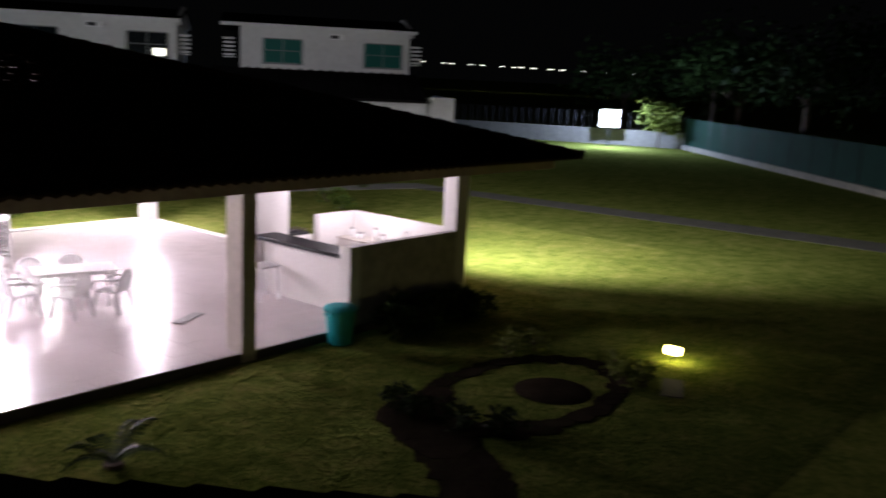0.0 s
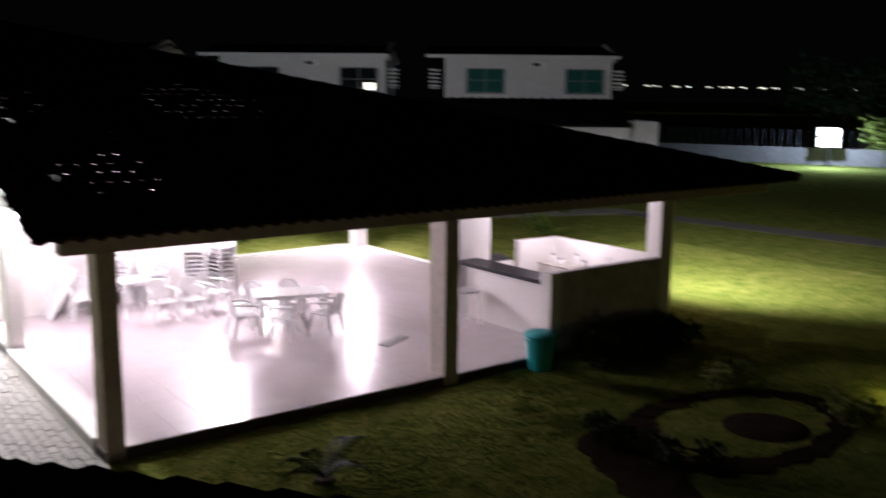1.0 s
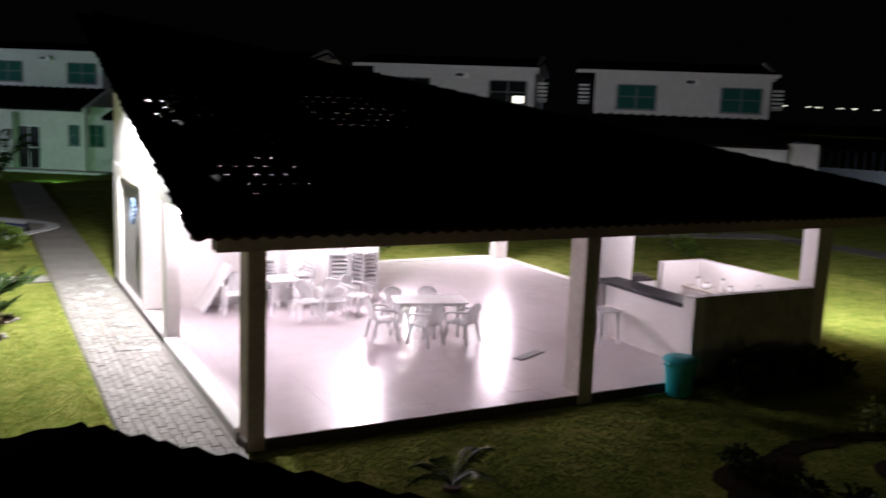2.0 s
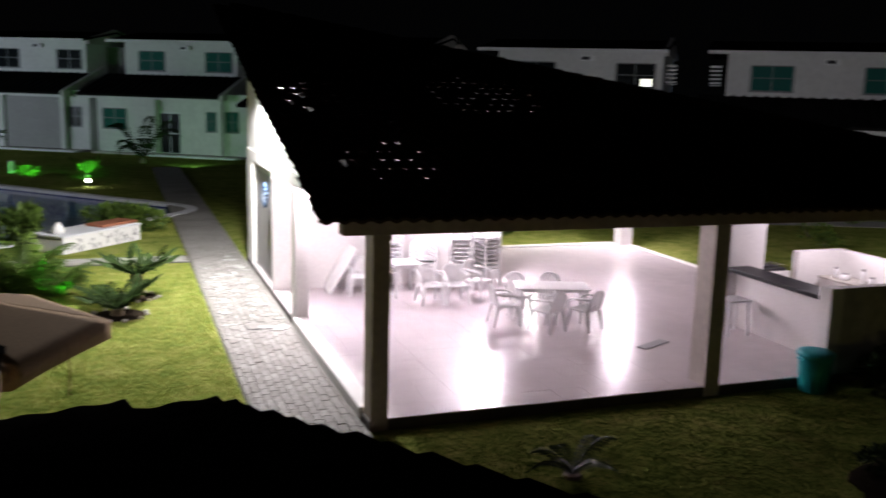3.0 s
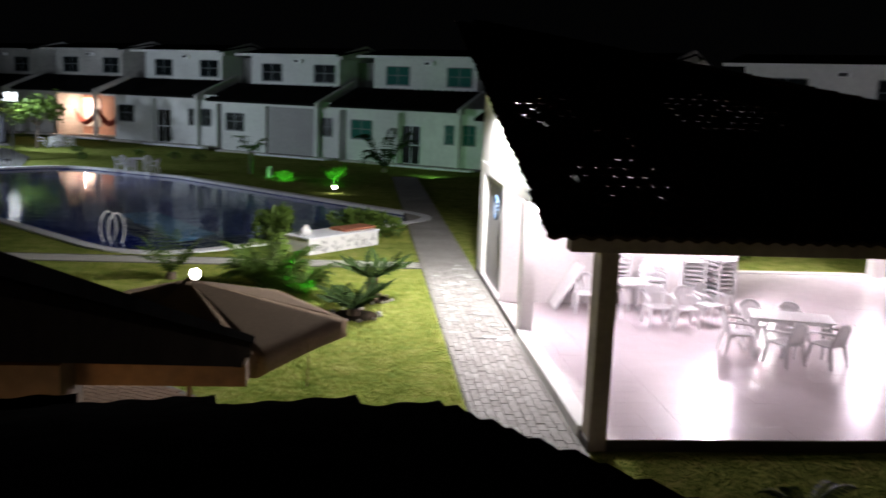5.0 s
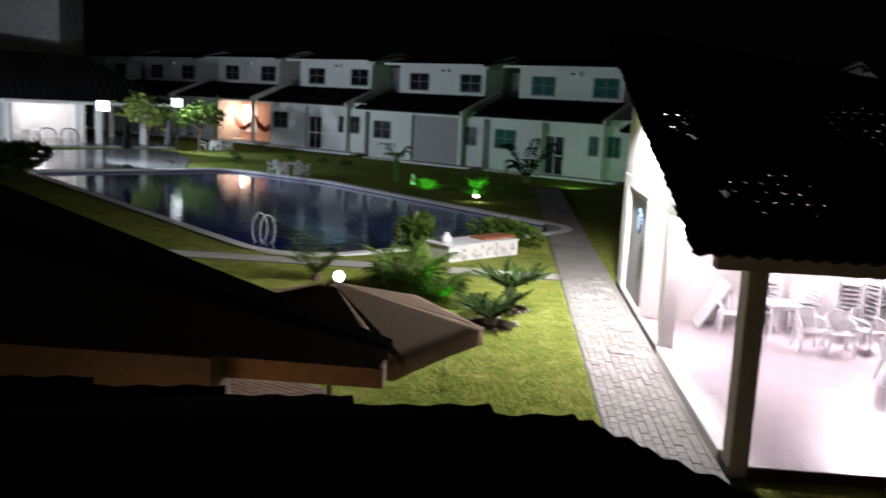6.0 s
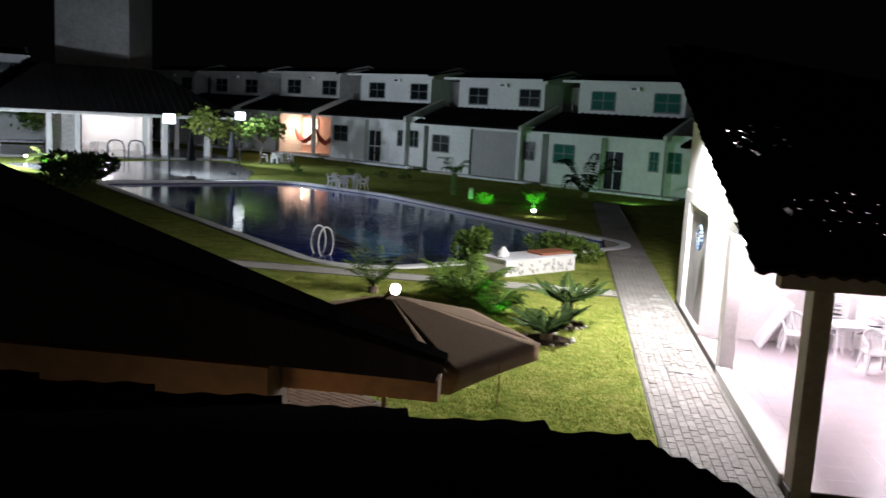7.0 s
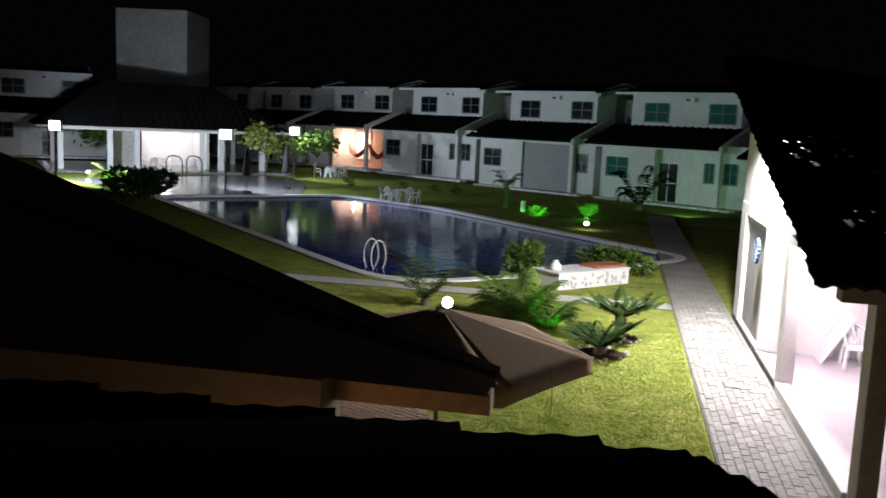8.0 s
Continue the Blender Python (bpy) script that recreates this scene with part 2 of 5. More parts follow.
def rod(bm, a, b, r0, r1=None, n=8):
    a, b = Vector(a), Vector(b)
    r1 = r0 if r1 is None else r1
    q = (b - a).to_track_quat("Z", "Y")
    rings = []
    for c, r in ((a, r0), (b, r1)):
        rings.append([bm.verts.new(c + q @ Vector((r * math.cos(6.28318 * i / n), r * math.sin(6.28318 * i / n), 0))) for i in range(n)])
    for i in range(n):
        bm.faces.new((rings[0][i], rings[0][(i + 1) % n], rings[1][(i + 1) % n], rings[1][i]))
    bm.faces.new(rings[0][::-1])
    bm.faces.new(rings[1])
    return bm


def tube(bm, pts, r, n=6):
    for a, b in zip(pts[:-1], pts[1:]):
        rod(bm, a, b, r, r, n)
    return bm


def lathe(bm, profile, n=24):
    rings = [[bm.verts.new((r * math.cos(6.28318 * i / n), r * math.sin(6.28318 * i / n), z)) for i in range(n)] for r, z in profile]
    for a, b in zip(rings[:-1], rings[1:]):
        for i in range(n):
            bm.faces.new((a[i], a[(i + 1) % n], b[(i + 1) % n], b[i]))
    bm.faces.new(rings[0][::-1])
    bm.faces.new(rings[-1])
    return bm


def prism(bm, outline, z0, z1):
    lo = [bm.verts.new((x, y, z0)) for x, y in outline]
    hi = [bm.verts.new((x, y, z1)) for x, y in outline]
    n = len(outline)
    bm.faces.new(lo[::-1])
    bm.faces.new(hi)
    for i in range(n):
        bm.faces.new((lo[i], lo[(i + 1) % n], hi[(i + 1) % n], hi[i]))
    return bm


def mesh_of(bm, name, mat, smooth=False):
    me = bpy.data.meshes.new(name)
    bmesh.ops.recalc_face_normals(bm, faces=bm.faces)
    bm.to_mesh(me)
    bm.free()
    me.materials.append(mat)
    if smooth:
        for p in me.polygons:
            p.use_smooth = True
    return me


def part(name, bm, mat, parent=None, label="", smooth=False):
    ob = new(name, mesh_of(bm, name, mat, smooth))
    ob.parent = parent
    return tagged(ob, label)


def struct(name, bm, mat, label, category, smooth=False):
    return tagged(part(name, bm, mat, None, "", smooth), label, category, kind="structure")


def thing(name, place, label, category, group="", turn=0.0, kind=""):
    ob = new(name)
    ob.empty_display_size = 0.1
    ob.matrix_basis = pose(*place, 0, 0, turn)
    return tagged(ob, label, category, group, kind)


def B():
    return bmesh.new()


# ---- ground ----
def rounded(corners, segs=8):
    """Outline from corners (x, y, radius)."""
    out, n = [], len(corners)
    for i in range(n):
        p0, p1, p2 = (Vector(corners[(i + k) % n][:2]) for k in (-1, 0, 1))
        r = corners[i][2]
        a, b = (p0 - p1).normalized(), (p2 - p1).normalized()
        half = math.acos(max(-1, min(1, a.dot(b)))) / 2
        d = r / math.tan(half)
        s, e = p1 + a * d, p1 + b * d
        for k in range(segs + 1):
            w = k / segs
            q = s * (1 - w) ** 2 + p1 * 2 * w * (1 - w) + e * w ** 2
            out.append((q.x, q.y))
    return out


def offset(outline, d):
    n, out = len(outline), []
    for i in range(n):
        a, b = Vector(outline[i - 1]), Vector(outline[(i + 1) % n])
        t = (b - a).normalized()
        out.append((outline[i][0] + t.y * d, outline[i][1] - t.x * d))
    return out


POOL = rounded([(-5.6, 22.6, 2.4), (-2.6, 25.4, 2.0), (2.6, 31.4, 1.6), (-8.8, 43.6, 5.0), (-15.0, 47.5, 2.5), (-22.2, 40.4, 1.2)])


def ground_sheet():
    """One sheet with the pool cut out of it, reaching the horizon."""
    bm = B()
    ring = [bm.verts.new((x, y, 0)) for x, y in POOL]
    n = len(ring)
    outer = []
    cx, cy = -8.0, 34.0
    for r in (26, 70, 400, 4000):
        row = []
        for x, y in POOL:
            a = math.atan2(y - cy, x - cx)
            row.append(bm.verts.new((cx + r * math.cos(a), cy + r * math.sin(a), 0)))
        outer.append(row)
    rows = [ring] + outer
    for a, b in zip(rows[:-1], rows[1:]):
        for i in range(n):
            bm.faces.new((a[i], a[(i + 1) % n], b[(i + 1) % n], b[i]))
    return struct("ground", bm, M["lawn"], "mown lawn of yellow-green grass at night", "lawn")


ground_sheet()


def pool():
    bm = B()
    top = [bm.verts.new((x, y, -0.02)) for x, y in POOL]
    low = [bm.verts.new((x, y, -1.5)) for x, y in POOL]
    n = len(top)
    bm.faces.new(low)
    for i in range(n):
        bm.faces.new((top[i], low[i], low[(i + 1) % n], top[(i + 1) % n]))
    struct("pool_basin", bm, M["pooltile"], "deep blue tiled swimming pool basin", "pool")
    bm = B()
    bm.faces.new([bm.verts.new((x, y, -0.09)) for x, y in POOL])
    pool_water = struct("water", bm, M["water"], "dark still pool water with ripples", "water")
    pool_water.visible_shadow = False
    outer = offset(POOL, 0.34)
    bm = B()
    a = [bm.verts.new((*p, 0.05)) for p in offset(POOL, -0.03)]
    b = [bm.verts.new((*p, 0.05)) for p in outer]
    c = [bm.verts.new((*p, -0.02)) for p in outer]
    d = [bm.verts.new((*p, -0.06)) for p in offset(POOL, -0.03)]
    for u, v in ((a, b), (b, c), (d, a)):
        for i in range(n):
            bm.faces.new((u[i], u[(i + 1) % n], v[(i + 1) % n], v[i]))
    struct("pool_coping", bm, M["coping"], "white stone coping round the pool", "coping")
    bm = B()
    prism(bm, [(-5.3, 26.4), (-4.4, 27.6), (-7.3, 32.2), (-8.4, 31.5)], -0.75, -0.4)
    struct("pool_step", bm, M["poolstep"], "pale blue submerged pool ledge", "pool step")


pool()

# ---- pavilion: large structure ----
PX0, PX1, PY0, PY1, PF = 2.87, 13.35, 10.38, 21.7, 0.15
bm = B()
box(bm, PX0 - 0.02, PX1, PY0 - 0.02, PY1, -0.1, PF - 0.012)
struct("floor_slab", bm, M["plinth"], "dark concrete plinth under the pavilion floor", "plinth")


def floor_tiles():
    bm = B()
    step, gap = 0.46, 0.0007
    nx, ny = int((PX1 - PX0) / step) + 1, int((PY1 - PY0) / step) + 1
    for i in range(nx):
        for j in range(ny):
            x0, y0 = PX0 + i * step, PY0 + j * step
            x1, y1 = min(x0 + step, PX1), min(y0 + step, PY1)
            if x1 - x0 < 0.02 or y1 - y0 < 0.02:
                continue
            box(bm, x0 + gap, x1 - gap, y0 + gap, y1 - gap, PF - 0.012, PF + random.uniform(-0.0006, 0.0006))
    struct("floor", bm, M["floor"], "glossy pinkish white floor tiles of the open pavilion", "floor")


floor_tiles()


def pillar(name, x0, x1, y0, y1, z1, mat, label):
    bm = box(B(), x0, x1, y0, y1, 0.0, z1, 0.012)
    return struct(name, bm, mat, label, "pillar")


BB, BT = 2.52, 2.70      # beam underside and top
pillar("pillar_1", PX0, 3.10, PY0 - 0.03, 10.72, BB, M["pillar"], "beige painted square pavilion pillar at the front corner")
pillar("pillar_2", 7.86, 8.12, PY0 - 0.03, 10.74, BB, M["innerpillar"], "white square pavilion pillar on the front, toned down for its unlit face")
pillar("pillar_3", 12.78, 13.12, PY0 + 0.02, 10.72, BB, M["plaster"], "white square pillar at the bar's outer corner")
pillar("pillar_4", 13.0, 13.36, 21.3, 21.66, BB, M["plaster"], "white square pillar at the back corner")
pillar("pillar_5", PX0, 3.12, 15.5, 15.86, BB, M["plaster"], "white square pillar on the pavilion's open side")
bm = B()
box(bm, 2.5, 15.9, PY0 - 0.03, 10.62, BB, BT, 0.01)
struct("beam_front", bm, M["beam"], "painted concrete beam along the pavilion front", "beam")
bm = B()
box(bm, PX0, 3.1, 10.62, PY1, BB + 0.02, BT + 0.1, 0.01)
struct("beam_side", bm, M["plaster"], "white concrete beam along the pavilion side", "beam")
bm = B()
box(bm, 3.1, PX1, 21.42, 21.66, BB, BT, 0.01)
struct("beam_back", bm, M["plaster"], "white concrete beam along the pavilion back", "beam")
bm = B()
box(bm, 13.1, 13.36, 10.72, 21.3, BB + 0.02, BT + 0.1, 0.01)
struct("beam_east", bm, M["plaster"], "white concrete beam along the pavilion's far side", "beam")
bm = B()
box(bm, PX0 - 0.05, PX0 + 0.2, 10.75, 15.48, 0.0, 0.2, 0.02)
struct("kerb_side", bm, M["plaster"], "low white kerb along the pavilion's open side", "kerb")
bm = B()
box(bm, 7.9, PX1 - 0.4, 21.5, 21.72, 0.0, 0.2, 0.02)
struct("kerb_back", bm, M["plaster"], "low white kerb along the pavilion's back", "kerb")
bm = B()
box(bm, PX1 - 0.12, PX1 + 0.06, 13.65, 21.28, 0.0, 0.17, 0.015)
struct("kerb_east", bm, M["plaster"], "low white kerb along the pavilion's far side", "kerb")
# storeroom block in the back corner
bm = B()
box(bm, PX0 + 0.26, 7.8, 17.9, 18.05, PF, 3.4)
struct("wall_storeroom_front", bm, M["plaster"], "white plastered storeroom wall inside the pavilion", "wall")
bm = B()
box(bm, 7.65, 7.8, 18.05, 21.5, PF, 3.4)
struct("wall_storeroom_side", bm, M["plaster"], "white plastered side wall of the storeroom", "wall")
bm = B()
box(bm, PX0 + 0.26, 7.65, 21.5, 21.65, PF, 3.4)
struct("wall_storeroom_back", bm, M["plaster"], "white plastered back wall of the storeroom", "wall")


bm = B()
_a = [(3.1, 2.72), (16.0, 2.72), (3.1, 5.75)]
_v = [bm.verts.new((x, 21.44, z)) for x, z in _a]
_w = [bm.verts.new((x, 21.64, z)) for x, z in _a]
bm.faces.new(_v)
bm.faces.new(_w[::-1])
for k in range(3):
    bm.faces.new((_v[k], _v[(k + 1) % 3], _w[(k + 1) % 3], _w[k]))
struct("wall_roof_back", bm, M["plaster"], "white plastered wall closing the back of the pavilion roof", "wall")


def gable():
    """Outer side wall: white piers, a recessed grey shutter, and the gable up to the verge."""
    bm = B()
    box(bm, PX0, PX0 + 0.26, 20.9, 21.7, 0, BB + 0.02)
    box(bm, PX0, PX0 + 0.26, 17.9, 18.05, 0, BB + 0.02)
    x0, x1 = PX0 + 0.02, PX0 + 0.2
    zs = lambda y: 2.66 + 0.274 * (y - 9.97)
    outline = [(10.75, BT + 0.1), (21.7, BT + 0.1), (21.7, zs(21.7)), (10.75, zs(10.75))]
    a = [bm.verts.new((x0, y, z)) for y, z in outline]
    b = [bm.verts.new((x1, y, z)) for y, z in outline]
    bm.faces.new(a)
    bm.faces.new(b[::-1])
    for i in range(4):
        bm.faces.new((a[i], a[(i + 1) % 4], b[(i + 1) % 4], b[i]))
    wall = struct("wall_gable", bm, M["plaster"], "white plastered gable wall of the pavilion", "wall")
    door = thing("shutter_door", (PX0 + 0.12, 18.05, PF), "grey painted shutter door in the pavilion's side wall", "door", kind="structure")
    w, h = 2.85 / 4, BB + 0.02 - PF
    for i in range(4):
        part("door_leaf", box(B(), -0.03, 0.03, i * w + 0.012, (i + 1) * w - 0.012, 0.02, h, 0.008), M["panel"], door)
    part("lintel", box(B(), -0.06, 0.05, 0, 2.85, h - 0.14, h - 0.002, 0.006), M["aged"], door)


gable()

SLOPE, EAVE_Y, EAVE_Z = 0.274, 9.97, 2.75


def roof_z(y):
    return EAVE_Z + SLOPE * (y - EAVE_Y)


LEAKS = ((6.2, 15.3, 1.05, 1.15, 0.75), (3.55, 12.05, 0.7, 0.95, 0.7), (3.05, 15.3, 0.6, 1.1, 0.4), (4.6, 13.6, 1.3, 0.8, 0.07), (14.9, 11.3, 0.5, 0.5, 0.2), (2.4, 15.1, 0.2, 0.25, 0.6))


def tiled_roof():
    """Front slope in stepped wavy courses, cut by the hip on the far side; some risers are open and let light through."""
    bm = B()
    rnd = random.Random(4)
    course, pitch, seg = 0.34, 0.21, 6
    apex_y = 22.3
    n = int((apex_y - EAVE_Y) / course)
    wave = lambda x: 0.02 * math.cos(6.28318 * x / pitch)
    for j in range(n):
        y0, y1 = EAVE_Y + j * course, EAVE_Y + (j + 1) * course
        x_end = 16.4 - (y0 - EAVE_Y) * 1.17
        x_start = 2.12 + rnd.uniform(-0.025, 0.025)
        m = max(2, int((x_end - x_start) / pitch * seg))
        xs = [x_start + i * (x_end - x_start) / m for i in range(m + 1)]
        lift = 0.034
        front = [bm.verts.new((x, y0 - 0.02, roof_z(y0) + lift + wave(x))) for x in xs]
        backs = [bm.verts.new((x, y1 + 0.02, roof_z(y1) + wave(x))) for x in xs]
        for i in range(m):
            bm.faces.new((front[i], front[i + 1], backs[i + 1], backs[i]))
        foot = [bm.verts.new((x, y0 - 0.02, roof_z(y0) - 0.01 + wave(x) * 0.9)) for x in xs]
        open_at = set()
        for i in range(1, m - 1):
            x = xs[i]
            trough = math.cos(6.28318 * x / pitch) < -0.86
            p = max([q if ((x - a) / c) ** 2 + ((y0 - b) / d) ** 2 < 1 else 0 for a, b, c, d, q in LEAKS])
            if j > 0 and trough and i - 1 not in open_at and rnd.random() < p:
                open_at |= {i - 1, i}
        for i in range(m):
            if i not in open_at:
                bm.faces.new((front[i], foot[i], foot[i + 1], front[i + 1]))
            else:
                lip = [bm.verts.new(front[k].co.lerp(foot[k].co, 0.66)) for k in (i, i + 1)]
                bm.faces.new((front[i], lip[0], lip[1], front[i + 1]))
    struct("roof_front", bm, M["tile"], "dark clay tiled pavilion roof slope with stepped courses", "roof")
    bm = B()
    top, far = (16.4 - (apex_y - EAVE_Y) * 1.17, apex_y, roof_z(apex_y)), (16.4, apex_y, EAVE_Z)
    k = 40
    for i in range(k):
        a, b = i / k, (i + 1) / k
        hip = lambda w: Vector((16.4, EAVE_Y, EAVE_Z)).lerp(Vector(top), w)
        low = lambda w: Vector((16.4, EAVE_Y, EAVE_Z)).lerp(Vector(far), w)
        v = [bm.verts.new(q) for q in (hip(a), low(a), low(b), hip(b))]
        if i == 0:
            bm.faces.new((v[1], v[2], v[3]))
        else:
            bm.faces.new(v)
    bmesh.ops.remove_doubles(bm, verts=bm.verts, dist=1e-4)
    struct("roof_hip", bm, M["tile"], "dark clay tiled hip slope of the pavilion roof", "roof")
    bm = B()
    a, b = Vector((16.4, EAVE_Y, EAVE_Z + 0.06)), Vector(top) + Vector((0, 0, 0.06))
    steps = 46
    for i in range(steps - 2):
        rod(bm, a.lerp(b, i / steps), a.lerp(b, (i + 1.12) / steps), 0.10, 0.075, 8)
    struct("roof_ridge", bm, M["tile"], "half-round clay ridge tiles along the hip", "ridge")


tiled_roof()


# ---- kitchen bar of the pavilion ----
def bar():
    bm = box(B(), 10.28, 12.78, PY0 - 0.01, 10.52, 0, 1.49, 0.006)
    struct("wall_bar_front", bm, M["aged"], "weathered plaster half wall of the bar", "wall")
    bm = box(B(), 10.04, 10.28, PY0 - 0.02, 10.62, 0, 1.49, 0.008)
    struct("bar_pier", bm, M["plaster"], "white plastered pier at the end of the bar", "pier")
    bm = box(B(), 10.56, 10.7, 10.62, 13.25, PF, 1.2)
    struct("wall_bar_counter", bm, M["plaster"], "white plastered wall under the bar counter", "wall")
    bm = box(B(), 12.82, 12.98, 10.72, 13.3, 0, 1.5, 0.006)
    struct("wall_bar_east", bm, M["plaster"], "white plastered half wall of the bar", "wall")
    bm = box(B(), 11.85, 12.82, 13.15, 13.3, 0, 1.5, 0.006)
    struct("wall_bar_back", bm, M["plaster"], "white plastered back half wall of the bar", "wall")
    bm = box(B(), 10.3, 11.2, 13.3, 13.6, 0, 3.3, 0.008)
    struct("barbecue_chimney", bm, M["plaster"], "white plastered barbecue chimney breast behind the bar", "chimney")
    top = thing("bar_counter", (10.32, 10.64, 1.205), "black polished granite bar counter top", "counter")
    part("slab", box(B(), 0, 0.52, 0, 2.6, 0, 0.05, 0.008), M["granite"], top)
    part("upstand", box(B(), 0.02, 0.06, 0.02, 2.58, -0.03, -0.002, 0.004), M["granite"], top)
    shelf = thing("wall_shelf", (12.985, 10.85, 1.22), "dark stone shelf on the bar's outer wall", "shelf")
    part("board", box(B(), 0, 0.42, 0, 1.9, 0.06, 0.11, 0.006), M["stone"], shelf)
    for y in (0.3, 1.5):
        part("bracket", box(B(), 0, 0.3, y, y + 0.05, 0, 0.058, 0.004), M["metal"], shelf)
    sink = thing("kitchen_worktop", (12.3, 10.56, PF), "pale kitchen worktop with a steel sink", "worktop")
    part("cabinet", box(B(), 0, 0.5, 0, 2.5, 0, 0.86, 0.006), M["plaster"], sink)
    part("worktop", box(B(), -0.04, 0.5, 0, 2.5, 0.862, 0.9, 0.006), M["stone"], sink)
    part("sink_bowl", box(B(), 0.08, 0.42, 0.7, 1.2, 0.9, 0.915, 0.004), M["steel"], sink)
    part("tap", tube(B(), [(0.45, 0.95, 0.9), (0.45, 0.95, 1.15), (0.32, 0.95, 1.18), (0.3, 0.95, 1.1)], 0.013), M["steel"], sink)
    rnd = random.Random(12)
    for i, (y, r, h) in enumerate(((0.25, 0.05, 0.22), (1.5, 0.06, 0.15), (1.7, 0.04, 0.26), (2.05, 0.09, 0.12), (2.25, 0.05, 0.2))):
        pot = thing("kitchen_jar", (12.52 + rnd.uniform(-0.08, 0.08), 10.56 + y, PF + 0.9), "small pale kitchen jar on the worktop", "jar", "jars on the worktop")
        part("body", lathe(B(), [(r * 0.85, 0), (r, 0.02), (r, h * 0.75), (r * 0.7, h * 0.85)], 14), M["plastic"], pot, smooth=True)
        part("lid", lathe(B(), [(r * 0.72, h * 0.85), (r * 0.72, h), (r * 0.5, h)], 14), M["panel"], pot, smooth=True)
    grill = thing("barbecue_grill", (11.28, 13.32, PF), "white plastered barbecue hearth with dark grill", "barbecue")
    part("hearth", box(B(), 0, 0.55, -0.02, 0.5, 0, 0.95, 0.01), M["plaster"], grill)
    part("fire_bed", box(B(), 0.05, 0.5, 0.03, 0.45, 0.952, 1.0, 0.004), M["metal"], grill)
    for k in range(6):
        part("grill_bar", rod(B(), (0.08 + k * 0.077, 0.04, 1.05), (0.08 + k * 0.077, 0.44, 1.05), 0.006, n=6), M["steel"], grill)


bar()


def tube_fitting(place, turn, label):
    t = thing("tube_lamp", place, label, "lamp", "pavilion tube lamps", turn)
    part("housing", box(B(), -0.62, 0.62, 0.02, 0.07, -0.03, 0.05, 0.006), M["plastic"], t)
    part("tube", rod(B(), (-0.58, 0, 0), (0.58, 0, 0), 0.017, n=10), M["glow_tube"], t, "lit white tube", True)


tube_fitting((7.1, 17.82, 2.62), 0, "lit white fluorescent tube lamp on the storeroom wall")
tube_fitting((3.175, 15.1, 2.62), 90, "lit white fluorescent tube lamp on the side beam")
tube_fitting((10.6, 21.72, 2.66), 180, "lit white fluorescent tube lamp behind the back beam")
tube_fitting((12.75, 21.33, 2.44), 0, "lit white fluorescent tube lamp by the back pillar")
g = thing("gable_flood", (2.78, 18.2, 4.58), "small white flood lamp fixed under the gable verge", "lamp")
part("arm", box(B(), 0.0, 0.1, -0.02, 0.02, -0.02, 0.02, 0.004), M["metal"], g)
part("head", box(B(), -0.1, 0.0, -0.11, 0.11, -0.06, 0.06, 0.008), M["metal"], g)

# round ornament on the shutter
orn = thing("wall_ornament", (2.84, 18.75, 2.0), "round blue and white ornament hung on the shutter door", "ornament")
bm = B()
for i in range(18):
    a, b = 6.28318 * i / 18, 6.28318 * (i + 1) / 18
    rod(bm, (0, 0.2 * math.cos(a), 0.24 * math.sin(a)), (0, 0.2 * math.cos(b), 0.24 * math.sin(b)), 0.035, n=6)
part("ring", bm, M["bluepaint"], orn, "blue painted ring", True)
part("centre", box(B(), -0.02, 0.02, -0.1, 0.1, -0.16, 0.12, 0.015), M["plastic"], orn, "white centre plate")


# ---- plastic furniture ----
def chair_parts(parent):
    """White stacking armchair, facing +y, 0.82 m high, with a rounded slatted back."""
    bm = B()
    box(bm, -0.22, 0.22, -0.2, 0.24, 0.385, 0.425, 0.014)
    for k in range(4):
        box(bm, -0.16, 0.16, -0.12 + k * 0.085, -0.08 + k * 0.085, 0.425, 0.431)
    part("seat", bm, M["plastic"], parent)
    bm = B()
    n = 14
    arc = [(0.2 * math.cos(a), 0.0, 0.63 + 0.185 * math.sin(a)) for a in [math.pi * i / n for i in range(n + 1)]]
    lean = lambda z: -0.2 - (z - 0.42) * 0.24
    pts = [(0.195, lean(0.42), 0.42)] + [(x, lean(z), z) for x, _, z in arc] + [(-0.195, lean(0.42), 0.42)]
    tube(bm, pts, 0.026, 8)
    for k in range(5):
        x = -0.12 + k * 0.06
        top = 0.63 + math.sqrt(max(0.0, 0.185 ** 2 - (x * 0.92) ** 2)) - 0.005
        first = len(bm.verts)
        box(bm, x - 0.021, x + 0.021, -0.007, 0.007, 0.42, top)
        bm.verts.ensure_lookup_table()
        for v in bm.verts[first:]:
            v.co.y += lean(v.co.z)
    part("backrest", bm, M["plastic"], parent)
    for s in (-1, 1):
        bm = tube(B(), [(s * 0.2, lean(0.66), 0.66), (s * 0.25, -0.1, 0.65), (s * 0.262, 0.06, 0.64), (s * 0.255, 0.18, 0.62), (s * 0.245, 0.24, 0.55), (s * 0.23, 0.24, 0.42)], 0.025, 8)
        part("armrest", bm, M["plastic"], parent)
        part("leg", rod(B(), (s * 0.2, 0.2, 0.4), (s * 0.25, 0.26, 0), 0.042, 0.026, 8), M["plastic"], parent)
        part("leg", rod(B(), (s * 0.2, -0.19, 0.4), (s * 0.24, -0.27, 0), 0.042, 0.026, 8), M["plastic"], parent)


